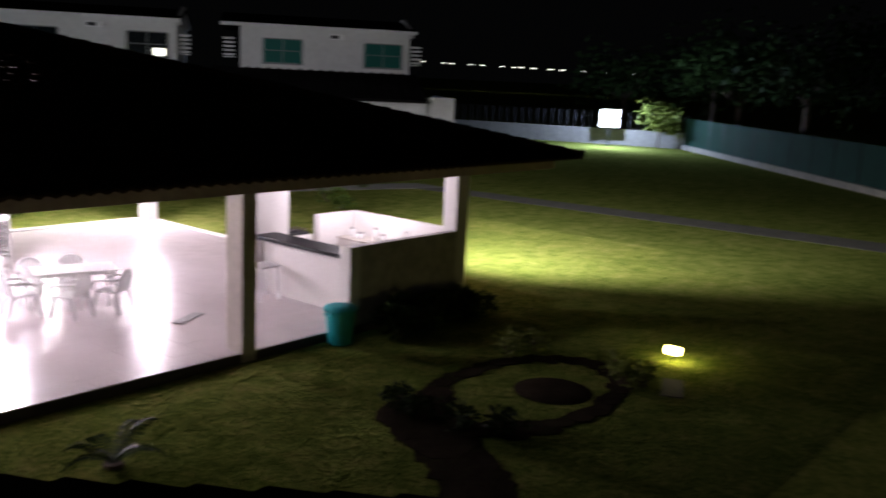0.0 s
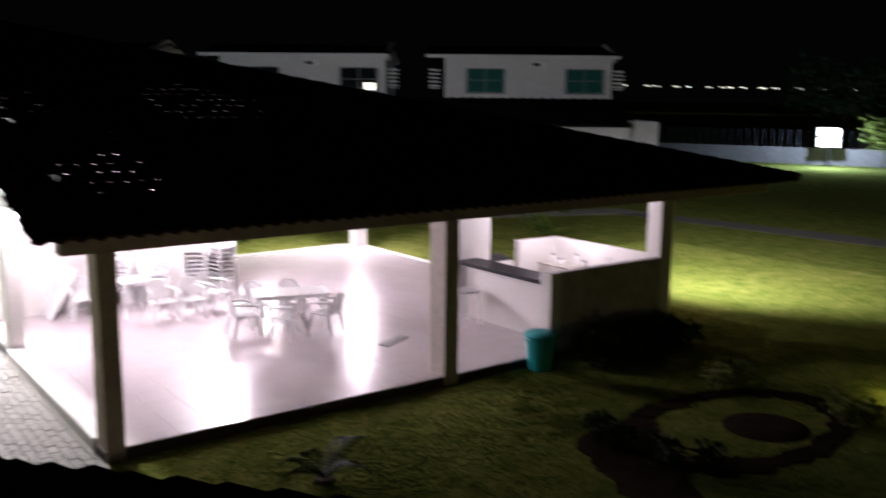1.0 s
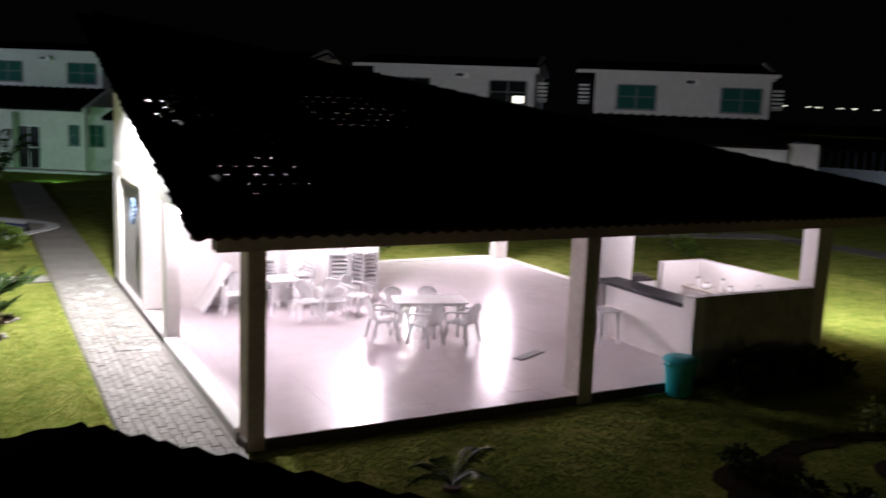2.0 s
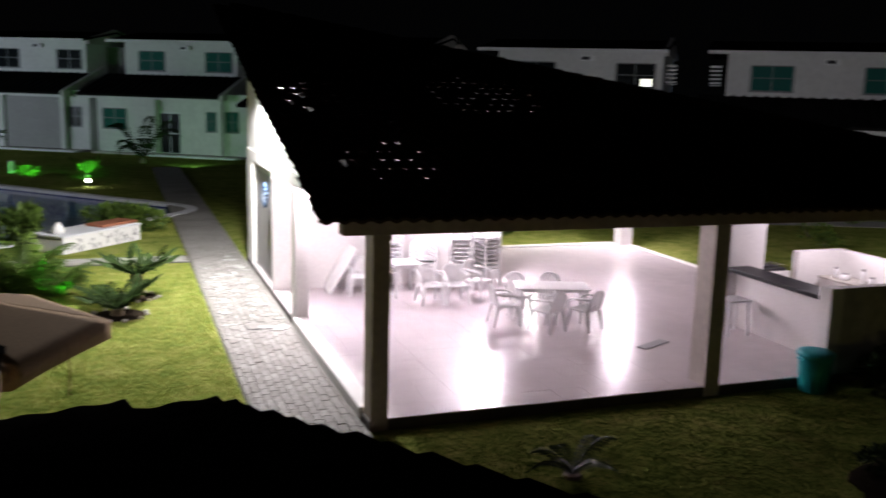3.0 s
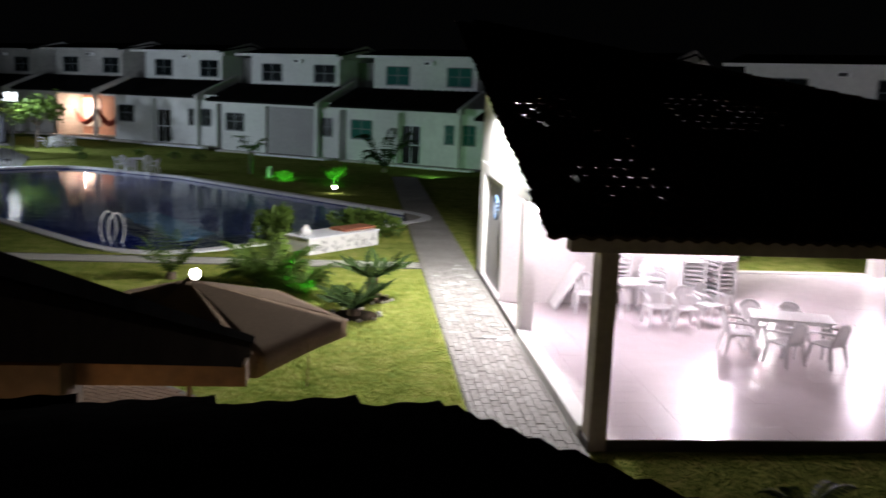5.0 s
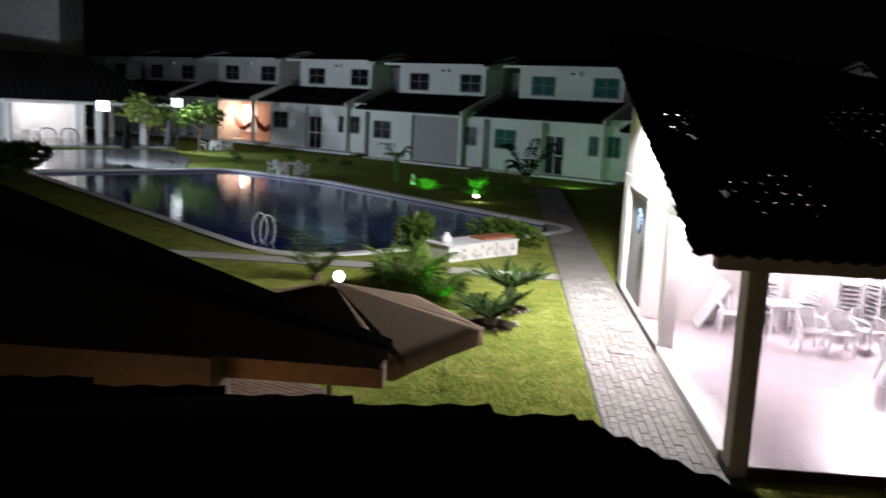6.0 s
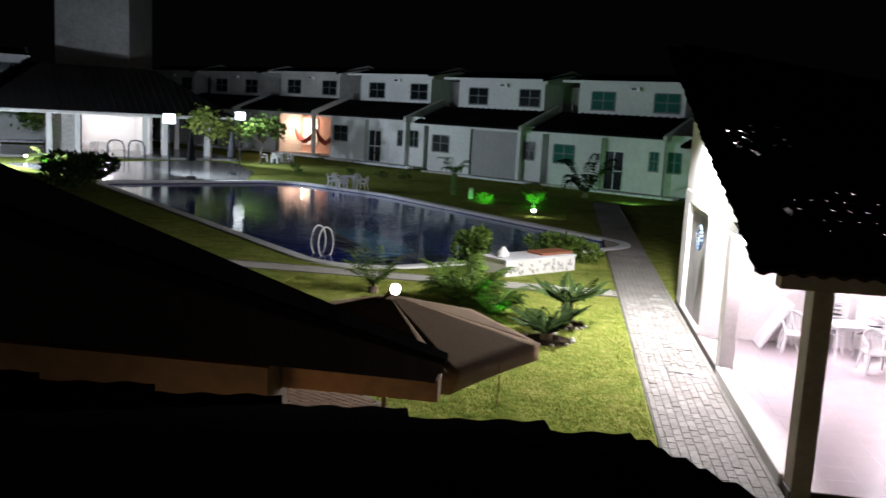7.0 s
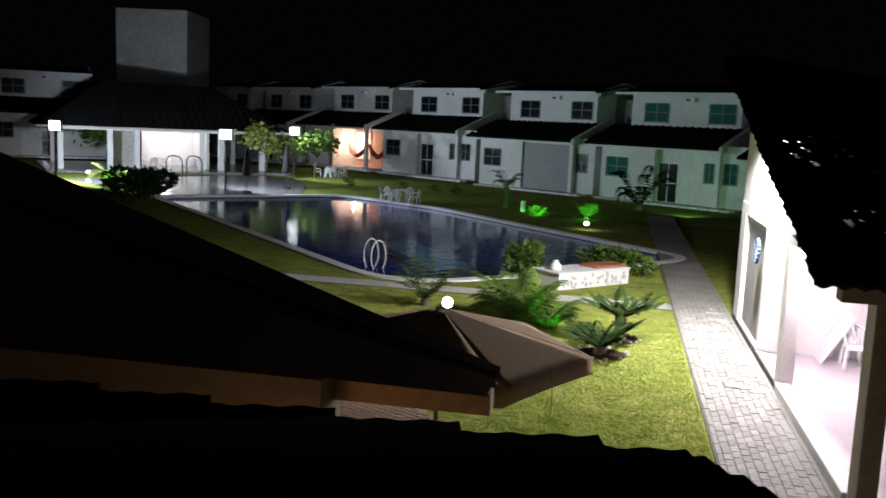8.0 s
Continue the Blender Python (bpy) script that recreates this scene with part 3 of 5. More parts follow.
def table_parts(parent, w=0.66, d=0.7):
    part("tabletop", box(B(), -w / 2, w / 2, -d / 2, d / 2, 0.695, 0.72, 0.012), M["plastic"], parent)
    part("apron", box(B(), -w / 2 + 0.05, w / 2 - 0.05, -d / 2 + 0.05, d / 2 - 0.05, 0.64, 0.694), M["plastic"], parent)
    for sx in (-1, 1):
        for sy in (-1, 1):
            part("leg", rod(B(), (sx * (w / 2 - 0.08), sy * (d / 2 - 0.08), 0.66), (sx * (w / 2 - 0.05), sy * (d / 2 - 0.05), 0), 0.035, 0.022, 8), M["plastic"], parent)


first_chair = thing("plastic_chair", (6.42, 14.3, PF), "white plastic stacking armchair at the dining table", "chair", "chairs round the table", -95)
chair_parts(first_chair)
first_chair.scale = (0.92, 0.92, 0.9)


def chair(x, y, z, turn, label, group):
    c = copy_thing(first_chair, pose(x, y, z, 0, 0, turn))
    return tagged(c, label, "chair", group)


AT_TABLE = "white plastic stacking armchair at the dining table"
for x, y, turn in ((6.98, 15.0, 170), (7.62, 14.85, 163), (7.0, 13.72, 24), (7.7, 13.66, 28)):
    chair(x, y, PF, turn, AT_TABLE, "chairs round the table")
first_table = thing("plastic_table", (7.02, 14.37, PF), "white plastic square table pushed against its twin", "table", "dining tables", -17)
table_parts(first_table)
first_table.scale = (1.0, 1.0, 0.95)
copy_thing(first_table, pose(7.655, 14.175, PF, 0, 0, -17))
t = tagged(copy_thing(first_table, pose(5.35, 16.95, PF, 0, 0, 4)), "white plastic table standing before stacked chairs", "table", "tables by the wall")
lean = thing("folding_table", (3.9, 17.55, PF), "white plastic folding table standing aslant by the wall", "table", "tables by the wall")
bm = box(B(), -0.02, 0.03, -0.32, 0.32, 0.0, 1.05, 0.012)
bmesh.ops.rotate(bm, verts=bm.verts, cent=(0, 0, 0), matrix=Matrix.Rotation(radians(31), 3, "Y"))
bmesh.ops.translate(bm, verts=bm.verts, vec=(0, 0, 0.012))
part("tabletop", bm, M["plastic"], lean)
for sy in (-0.26, 0.26):
    part("leg", rod(B(), (0.5, sy, 0.82), (0.72, sy, 0.0), 0.022, n=6), M["plastic"], lean)
part("stretcher", rod(B(), (0.6, -0.26, 0.42), (0.6, 0.26, 0.42), 0.015, n=6), M["plastic"], lean)
chair(4.5, 17.2, PF, 176, "white plastic armchair beside the leaning table", "chairs by the wall")
chair(5.64, 16.15, PF, 182, "white plastic armchair drawn out from the wall", "chairs by the wall")
chair(6.14, 16.08, PF, 176, "white plastic armchair drawn out from the wall", "chairs by the wall")
chair(6.75, 16.4, PF, 215, "white plastic armchair beside the stacks", "chairs by the wall")
for sx, sy, turn, count in ((5.2, 17.55, 180, 8), (6.72, 17.3, 165, 9), (7.32, 17.4, 205, 9), (5.95, 17.5, 185, 4)):
    for k in range(count):
        chair(sx + 0.004 * k, sy + 0.012 * k, PF + 0.085 * k, turn, "white plastic armchair in a stack by the wall", "stacked chairs")
stool = thing("plastic_stool", (10.14, 12.75, PF), "white plastic stool beside the bar counter", "stool")
part("seat", box(B(), -0.25, 0.25, -0.22, 0.22, 0.6, 0.64, 0.014), M["plastic"], stool)
for sx in (-1, 1):
    for sy in (-1, 1):
        part("leg", rod(B(), (sx * 0.19, sy * 0.16, 0.605), (sx * 0.22, sy * 0.2, 0), 0.04, 0.028, 8), M["plastic"], stool)
slip = thing("flat_board", (8.35, 12.45, PF), "thin pale board lying on the floor", "board", turn=25)
part("board", box(B(), -0.35, 0.35, -0.09, 0.09, 0.002, 0.02, 0.004), M["panel"], slip)

# ---- bin ----
bin_ = thing("rubbish_bin", (9.66, 10.16, 0), "teal plastic rubbish bin with a domed lid beside the bar", "bin")
part("body", lathe(B(), [(0.19, 0), (0.2, 0.02), (0.245, 0.52), (0.255, 0.53), (0.255, 0.55)], 28), M["teal"], bin_, smooth=True)
part("lid", lathe(B(), [(0.275, 0.552), (0.28, 0.59), (0.25, 0.615), (0.15, 0.64), (0.04, 0.65)], 28), M["teal"], bin_, smooth=True)
for s in (-1, 1):
    part("handle", box(B(), s * 0.28 - 0.02, s * 0.28 + 0.02, -0.06, 0.06, 0.50, 0.545, 0.008), M["teal"], bin_)


# ---- plants ----
def leaf_quad(bm, base, along, side, length, width):
    mid = base + along * length * 0.5
    v = [bm.verts.new(p) for p in (base, mid + side * width, base + along * length, mid - side * width)]
    bm.faces.new(v)


def frond_plant(name, place, label, fronds, length, rise, mat, seed, leaflets=16, trunk=0.0, width=0.16, droop=0.7, category="palm", leaf_w=0.014):
    rnd = random.Random(seed)
    ob = thing(name, place, label, category)
    if trunk:
        part("trunk", rod(B(), (0, 0, -0.02), (0, 0, trunk), 0.09 + 0.05 * length, 0.08 + 0.04 * length, 10), M["bark"], ob)
    for k in range(fronds):
        bm = B()
        a = 6.28318 * k / fronds + rnd.uniform(-0.25, 0.25)
        out, up = Vector((math.cos(a), math.sin(a), 0)), Vector((0, 0, 1))
        side0 = Vector((-math.sin(a), math.cos(a), 0))
        ln, el = length * rnd.uniform(0.8, 1.1), rise * rnd.uniform(0.7, 1.25)
        prev = Vector((0, 0, trunk))
        for i in range(leaflets):
            w = (i + 1) / leaflets
            p = Vector((0, 0, trunk)) + out * ln * w * (1 - 0.12 * w) + up * (el * ln * w - droop * ln * w * w)
            if i % 2 == 0:
                rod(bm, prev, p, 0.008 * (1.2 - w) + 0.002, 0.006 * (1.2 - w) + 0.001, 4)
                prev = p
            size = width * (math.sin(math.pi * min(1, 0.12 + w * 0.86)) + 0.15)
            for s in (-1, 1):
                along = (side0 * s + out * 0.55 - up * 0.25 * rnd.random()).normalized()
                leaf_quad(bm, p, along, (out * 0.8 + up * 0.3).normalized(), size * rnd.uniform(0.85, 1.1), leaf_w * (1 + length))
        part("frond", bm, mat, ob)
    return ob


def bush(name, place, size, label, mat, seed, leaves=420, leaf=0.09, category="shrub", stems=5):
    rnd = random.Random(seed)
    ob = thing(name, place, label, category)
    sx, sy, sz = size
    bm = B()
    for k in range(stems):
        a = rnd.uniform(0, 6.28)
        rod(bm, (0.05 * math.cos(a), 0.05 * math.sin(a), -0.02), (sx * 0.4 * math.cos(a), sy * 0.4 * math.sin(a), sz * 0.7), 0.02, 0.008, 5)
    part("stem", bm, M["bark"], ob)
    bm = B()
    lobes = [(rnd.uniform(-0.5, 0.5) * sx, rnd.uniform(-0.5, 0.5) * sy, rnd.uniform(0.35, 0.8) * sz, rnd.uniform(0.3, 0.5)) for _ in range(9)]
    for k in range(leaves):
        x, y, z, r = lobes[k % 9]
        d = Vector((rnd.gauss(0, 1), rnd.gauss(0, 1), rnd.gauss(0, 1))).normalized()
        q = Vector((x, y, z)) + Vector((d.x * sx, d.y * sy, d.z * sz * 0.7)) * r * rnd.uniform(0.7, 1.08)
        q.z = max(0.03, q.z)
        along = (d + Vector((rnd.uniform(-0.6, 0.6), rnd.uniform(-0.6, 0.6), rnd.uniform(-0.2, 0.7)))).normalized()
        side = along.cross(Vector((rnd.uniform(-1, 1), rnd.uniform(-1, 1), 0.5))).normalized()
        leaf_quad(bm, q, along, side, leaf * rnd.uniform(0.7, 1.3), leaf * 0.3)
    part("foliage", bm, mat, ob)
    return ob


def tree(name, place, height, spread, label, mat, seed, leaves=900, leaf=0.25, trunk_r=0.12):
    rnd = random.Random(seed)
    ob = thing(name, place, label, "tree")
    bm = B()
    rod(bm, (0, 0, -0.05), (0.1, 0.05, height * 0.5), trunk_r, trunk_r * 0.7, 8)
    tips = []
    for k in range(7):
        a = 6.28318 * k / 7 + rnd.uniform(-0.3, 0.3)
        tip = Vector((math.cos(a) * spread * rnd.uniform(0.4, 0.8), math.sin(a) * spread * rnd.uniform(0.4, 0.8), height * rnd.uniform(0.55, 0.95)))
        rod(bm, (0.1, 0.05, height * 0.45), tip, trunk_r * 0.5, trunk_r * 0.12, 6)
        tips.append(tip)
    part("trunk", bm, M["bark"], ob)
    bm = B()
    for k in range(leaves):
        tip = tips[k % 7]
        d = Vector((rnd.gauss(0, 1), rnd.gauss(0, 1), rnd.gauss(0, 0.8)))
        q = tip + d * spread * 0.24
        along = Vector((rnd.gauss(0, 1), rnd.gauss(0, 1), rnd.gauss(-0.3, 0.7))).normalized()
        side = along.cross(Vector((rnd.uniform(-1, 1), rnd.uniform(-1, 1), 0.6))).normalized()
        leaf_quad(bm, q, along, side, leaf * rnd.uniform(0.6, 1.4), leaf * 0.28)
    part("crown", bm, mat, ob)
    return ob


frond_plant("cycad", (-0.12, 17.05, 0), "low dark green cycad with stiff feathery fronds", 11, 0.85, 0.95, M["cycadleaf"], 1, 16, 0.15, 0.2, 0.35, leaf_w=0.028)
frond_plant("cycad", (0.25, 18.4, 0), "taller cycad on a short shaggy trunk", 11, 0.9, 0.75, M["cycadleaf"], 2, 16, 0.5, 0.2, 0.2, leaf_w=0.028)
frond_plant("areca_palm", (-2.0, 19.2, 0), "bushy green areca palm lit by a green spot", 85, 1.15, 1.6, M["leaf"], 3, 20, 0.0, 0.24, 1.0, leaf_w=0.011)
frond_plant("areca_palm", (-1.35, 18.9, 0), "small arching palm beside the lit areca palm", 46, 0.95, 1.4, M["leaf"], 33, 18, 0.0, 0.22, 0.95, leaf_w=0.011)
frond_plant("small_palm", (-4.25, 20.2, 0), "small palm with drooping fronds beside the cross path", 16, 0.85, 1.6, M["leaf"], 4, 14, 0.15, 0.18, 0.8)
frond_plant("small_palm", (4.72, 8.45, 0), "small young palm in the dark lawn before the pavilion", 8, 0.62, 1.35, M["cycadleaf"], 5, 24, 0.04, 0.13, 1.0, leaf_w=0.008)
frond_plant("young_palm", (1.18, 49.7, 0), "young coconut palm with arching fronds before the house", 12, 2.1, 2.2, M["cycadleaf"], 6, 22, 0.25, 0.42, 1.6, leaf_w=0.03)
frond_plant("young_palm", (-5.7, 46.3, 0), "slim young palm by the pool lawn", 11, 1.15, 1.9, M["leaf"], 7, 18, 1.1, 0.3, 1.5, leaf_w=0.014)
frond_plant("palm", (-27.4, 45.0, 0), "palm lit from below by a green spot", 16, 1.5, 1.2, M["paleleaf"], 8, 14, 0.25, 0.3, 0.9, leaf_w=0.025)
frond_plant("spot_lit_plant", (-3.8, 43.7, 0), "small plant lit bright green by a spot", 10, 0.6, 1.5, M["paleleaf"], 9, 12, 0.0, 0.25, 0.9, leaf_w=0.02, category="plant")
frond_plant("spot_lit_plant", (-1.35, 42.5, 0), "small branching plant lit bright green by a spot", 12, 0.8, 1.7, M["paleleaf"], 10, 12, 0.15, 0.3, 0.9, leaf_w=0.02, category="plant")
bush("clipped_shrub", (-2.5, 25.0, 0), (0.62, 0.62, 1.15), "rounded light green shrub at the pool edge", M["leaf"], 11, 1300, 0.14)
bush("clipped_shrub", (0.1, 26.9, 0), (1.3, 0.8, 0.8), "broad light green shrub beside the white planter box", M["leaf"], 12, 1700, 0.14)
bush("dark_bush", (-21.6, 37.6, 0), (1.9, 1.6, 1.5), "dark red-brown leafy bush by the pool corner", M["darkleaf"], 13, 3200, 0.2)
for k, (x, w, h) in enumerate(((10.7, 0.45, 0.5), (11.2, 0.45, 0.6), (11.7, 0.45, 0.52), (12.2, 0.45, 0.58), (12.6, 0.35, 0.42))):
    bush("hedge_bush", (x, 9.85, 0), (w, 0.5, h), "dark leafy bush against the bar wall", M["darkleaf"], 20 + k, 420, 0.12)
for k, (x, y, s) in enumerate(((-13.4, 55.5, 0.4), (-15.8, 52.0, 0.35), (-11.2, 54.5, 0.45), (-17.6, 57.0, 0.4), (-9.6, 53.4, 0.5), (20.3, 22.1, 0.6), (24.2, 24.4, 0.5), (19.6, 20.6, 0.45), (10.6, 24.2, 0.5))):
    bush("low_plant", (x, y, 0), (s, s, s * 0.9), "low dark plant in the lawn", M["leaf"], 40 + k, 160, 0.13, "plant")
tree("young_tree", (-22.9, 55.8, 0), 3.4, 1.5, "young tree with pale leaves lit by the flood lamp", M["paleleaf"], 50, 420, 0.42, 0.06)
tree("young_tree", (-20.8, 59.5, 0), 3.2, 1.7, "leafy dark green tree behind the pool deck", M["leaf"], 51, 800, 0.32, 0.07)
tree("young_tree", (58.6, 29.6, 0), 3.0, 1.5, "small yellowish tree lit by the street flood lamp", M["paleleaf"], 53, 400, 0.4, 0.07)
tree("garden_tree", (-38.5, 62.5, 0), 3.6, 2.2, "dark green tree behind the far pavilion", M["leaf"], 52, 700, 0.35)
for k, (x, y, h, s) in enumerate(((66, 27, 7, 4.5), (60, 20, 8, 5), (72, 40, 7, 4.5), (56, 9, 8, 5), (68, 15, 9, 6), (75, 33, 9, 6))):
    tree("boundary_tree", (x, y, 0), h, s, "dark leafy tree behind the boundary fence", M["darkleaf"], 60 + k, 1300, 0.6, 0.25)

def soil_ring(x, y, r, seed):
    rnd = random.Random(seed)
    ob = thing("plant_bed", (x, y, 0), "round bed of dark soil edged with pale stones", "flower bed")
    part("soil", lathe(B(), [(r, -0.01), (r * 0.9, 0.015), (r * 0.3, 0.03), (0.02, 0.032)], 20), M["mulch"], ob, smooth=True)
    for k in range(11):
        a = 6.28318 * k / 11 + rnd.uniform(-0.25, 0.25)
        s = rnd.uniform(0.03, 0.06)
        bm = lathe(B(), [(s * 0.7, -0.01), (s, 0.02), (s * 0.8, 0.045), (s * 0.2, 0.055)], 7)
        bmesh.ops.translate(bm, verts=bm.verts, vec=(r * math.cos(a), r * math.sin(a), 0))
        part("edging_stone", bm, M["stone"], ob)


soil_ring(-0.1, 17.1, 0.5, 71)
soil_ring(0.25, 18.5, 0.42, 72)

# round bed in the lawn
bm = B()
rnd = random.Random(70)
for k in range(64):
    a = 6.28318 * k / 64
    r = 1.75 + rnd.uniform(-0.08, 0.08)
    w = 0.42 + (0.25 if 2.2 < a < 4.2 else 0)
    x, y = 10.1 + r * math.cos(a), 6.75 + r * 0.62 * math.sin(a)
    lathe_r = rnd.uniform(0.7, 1.0) * w * 0.5
    q = [(x + lathe_r * math.cos(b), y + lathe_r * math.sin(b)) for b in [6.28318 * i / 7 + rnd.uniform(-.2, .2) for i in range(7)]]
    prism(bm, q, -0.02, 0.006 + rnd.uniform(0, 0.012))
for k in range(16):
    w = k / 15
    x, y = 8.2 - 1.9 * w + 0.25 * math.sin(3 * w), 7.3 - 2.9 * w
    r = 0.55 - 0.1 * w
    q = [(x + r * rnd.uniform(0.8, 1.1) * math.cos(b), y + r * 0.8 * rnd.uniform(0.8, 1.1) * math.sin(b)) for b in [6.28318 * i / 9 for i in range(9)]]
    prism(bm, q, -0.02, 0.006 + rnd.uniform(0, 0.012))
tagged(part("bed_ring", bm, M["mulch"], None), "ring of dark soil round a flower bed", "flower bed", kind="stuff")
bm = lathe(B(), [(0.62, -0.02), (0.55, 0.01), (0.3, 0.035), (0.05, 0.04)], 18)
mound = thing("soil_mound", (10.35, 6.5, 0), "low mound of dark soil in the flower bed", "soil")
part("mound", bm, M["mulch"], mound, smooth=True)
for k, (x, y) in enumerate(((11.4, 8.0), (11.1, 7.85), (11.75, 7.75), (11.3, 5.9), (11.6, 6.3), (11.5, 5.7))):
    bush("bed_plant", (x, y, 0), (0.28, 0.26, 0.34), "small yellowish plant in the flower bed", M["paleleaf"], 80 + k, 120, 0.09, "plant")
for k, (x, y) in enumerate(((8.35, 7.6), (8.2, 7.1), (8.3, 6.6), (8.6, 6.1))):
    bush("bed_plant", (x, y, 0), (0.3, 0.28, 0.25), "dark creeping plant in the flower bed", M["darkleaf"], 90 + k, 160, 0.09, "plant")
lamp = thing("garden_spot", (12.95, 5.95, 0), "small yellow garden spot lamp glowing on a stake", "lamp")
part("stake", rod(B(), (0, 0, 0), (0, 0, 0.12), 0.012), M["metal"], lamp)
part("lens", box(B(), -0.06, 0.06, -0.13, 0.13, 0.12, 0.25, 0.03), M["glow_warm"], lamp, "glowing yellow lens")
slab = thing("stepping_stone", (11.75, 5.35, 0), "flat pale stepping stone by the garden lamp", "stone", turn=25)
part("stone", box(B(), -0.4, 0.4, -0.16, 0.16, -0.03, 0.02, 0.01), M["joint"], slab)

# ---- white planter box by the pool ----
ang = math.degrees(math.atan2(2.0, 1.85))
pb = thing("pump_box", (-1.36, 23.5, 0), "low white tiled box with a dark floral pattern", "box", turn=ang)
part("body", box(B(), 0, 2.7, 0, 1.0, 0, 0.42, 0.01), M["plaster"], pb)
part("cover_slab", box(B(), -0.03, 2.73, -0.03, 1.03, 0.421, 0.46, 0.008), M["coping"], pb)
rnd = random.Random(5)
for k in range(34):
    u, z = rnd.uniform(0.1, 2.6), rnd.uniform(0.06, 0.36)
    bm = B()
    for i in range(5):
        a = 6.28318 * i / 5 + rnd.random()
        c, s = math.cos(a), math.sin(a)
        v = [bm.verts.new((u + x * c - y * s, -0.003, z + x * s + y * c)) for x, y in ((0, 0), (0.035, 0.015), (0.075, 0), (0.035, -0.015))]
        bm.faces.new(v)
    part("painted_flower", bm, M["panel"], pb)
mat_ = thing("brown_mat", (-0.3, 24.6, 0.462), "brown folded mat lying on the white box", "mat", turn=ang)
part("mat", box(B(), 0, 1.25, 0.2, 0.82, 0, 0.07, 0.02), M["brown"], mat_)
pot = thing("small_sack", (-1.5, 24.05, 0.462), "small cream sack on the corner of the white box", "sack")
part("sack", lathe(B(), [(0.13, 0), (0.17, 0.06), (0.14, 0.16), (0.06, 0.24), (0.08, 0.27)], 12), M["plaster"], pot, smooth=True)

# ---- pool ladder ----
lad = thing("pool_ladder", (-7.08, 25.75, 0.08), "stainless steel pool ladder with two looped rails", "ladder", turn=-45)
for s in (0.06, 0.5):
    pts = [(s, 0.25 * math.cos(a) - 0.1, 0.2 + 0.47 * math.sin(a)) for a in [-1.45 + (math.pi + 2.9) * i / 18 for i in range(19)]]
    part("rail", tube(B(), pts, 0.02, 8), M["brightrail"], lad)
part("tread", box(B(), 0.0, 0.5, 0.1, 0.2, -0.2, -0.17, 0.006), M["steel"], lad)

# ---- lamps on posts ----
for k, p in enumerate(FLOODS):
    ob = thing("flood_lamp", (p[0], p[1], 0), "bright white flood lamp on a slim post", "lamp", "pool flood lamps")
    part("post", rod(B(), (0, 0, 0), (0, 0, p[2] + 0.1), 0.06, 0.045, 8), M["metal"], ob)
    part("head", box(B(), -0.36, 0.36, 0.0, 0.16, p[2] - 0.29, p[2] + 0.29, 0.02), M["metal"], ob)
    part("lens", box(B(), -0.33, 0.33, -0.09, -0.002, p[2] - 0.26, p[2] + 0.26, 0.04), M["glow_cool"], ob, "glowing white lens")
    part("bracket", box(B(), -0.05, 0.05, 0.02, 0.2, p[2] - 0.4, p[2] - 0.292, 0.01), M["metal"], ob)
# the lamp's glare is built as shape: four added heads fill its size
ob = thing("street_flood", (FLOOD_EAST[0], FLOOD_EAST[1], 0), "dazzling blue-white flood lamp, its glare built as four heads on a post", "lamp", turn=-60)
part("post", rod(B(), (0, 0, 0), (0, 0, 2.3), 0.07, 0.06, 8), M["metal"], ob)
part("crossbar", box(B(), -0.75, 0.75, -0.08, -0.02, 1.9, 2.0, 0.01), M["metal"], ob)
for u in (-0.36, 0.36):
    for w in (1.62, 2.3):
        head = part("head", box(B(), u - 0.34, u + 0.34, -0.24, -0.1, w - 0.31, w + 0.31, 0.02), M["metal"], ob)
        part("lens", box(B(), u - 0.32, u + 0.32, -0.33, -0.242, w - 0.29, w + 0.29, 0.04), M["glow_cool"], head, "glowing blue-white lens")
globe = thing("garden_globe", (-3.0, 16.3, 0), "round white globe lamp on a low garden post", "lamp")
part("post", rod(B(), (0, 0, 0), (0, 0, 0.82), 0.04, 0.035, 8), M["metal"], globe)
part("globe", lathe(B(), [(0.025, 0.83), (0.075, 0.86), (0.098, 0.93), (0.075, 1.0), (0.025, 1.03)], 16), M["glow_globe"], globe, "glowing white globe", True)
for k, (x, y, z) in enumerate(((-1.2, 38.4, 0.2), (-31.4, 48.9, 0.3))):
    w = thing("marker_lamp", (x, y, 0), "small white marker lamp in the lawn", "lamp", "marker lamps")
    part("stake", rod(B(), (0, 0, 0), (0, 0, z), 0.02), M["metal"], w)
    part("lens", lathe(B(), [(0.03, z), (0.1, z + 0.04), (0.1, z + 0.1), (0.04, z + 0.14)], 12), M["glow_globe"], w, "glowing lens", True)
sign = thing("lawn_post", (-4.6, 44.7, 0), "short pale post standing in the lawn", "post")
part("post", box(B(), -0.12, 0.12, -0.05, 0.05, 0, 0.55, 0.02), M["plaster"], sign)


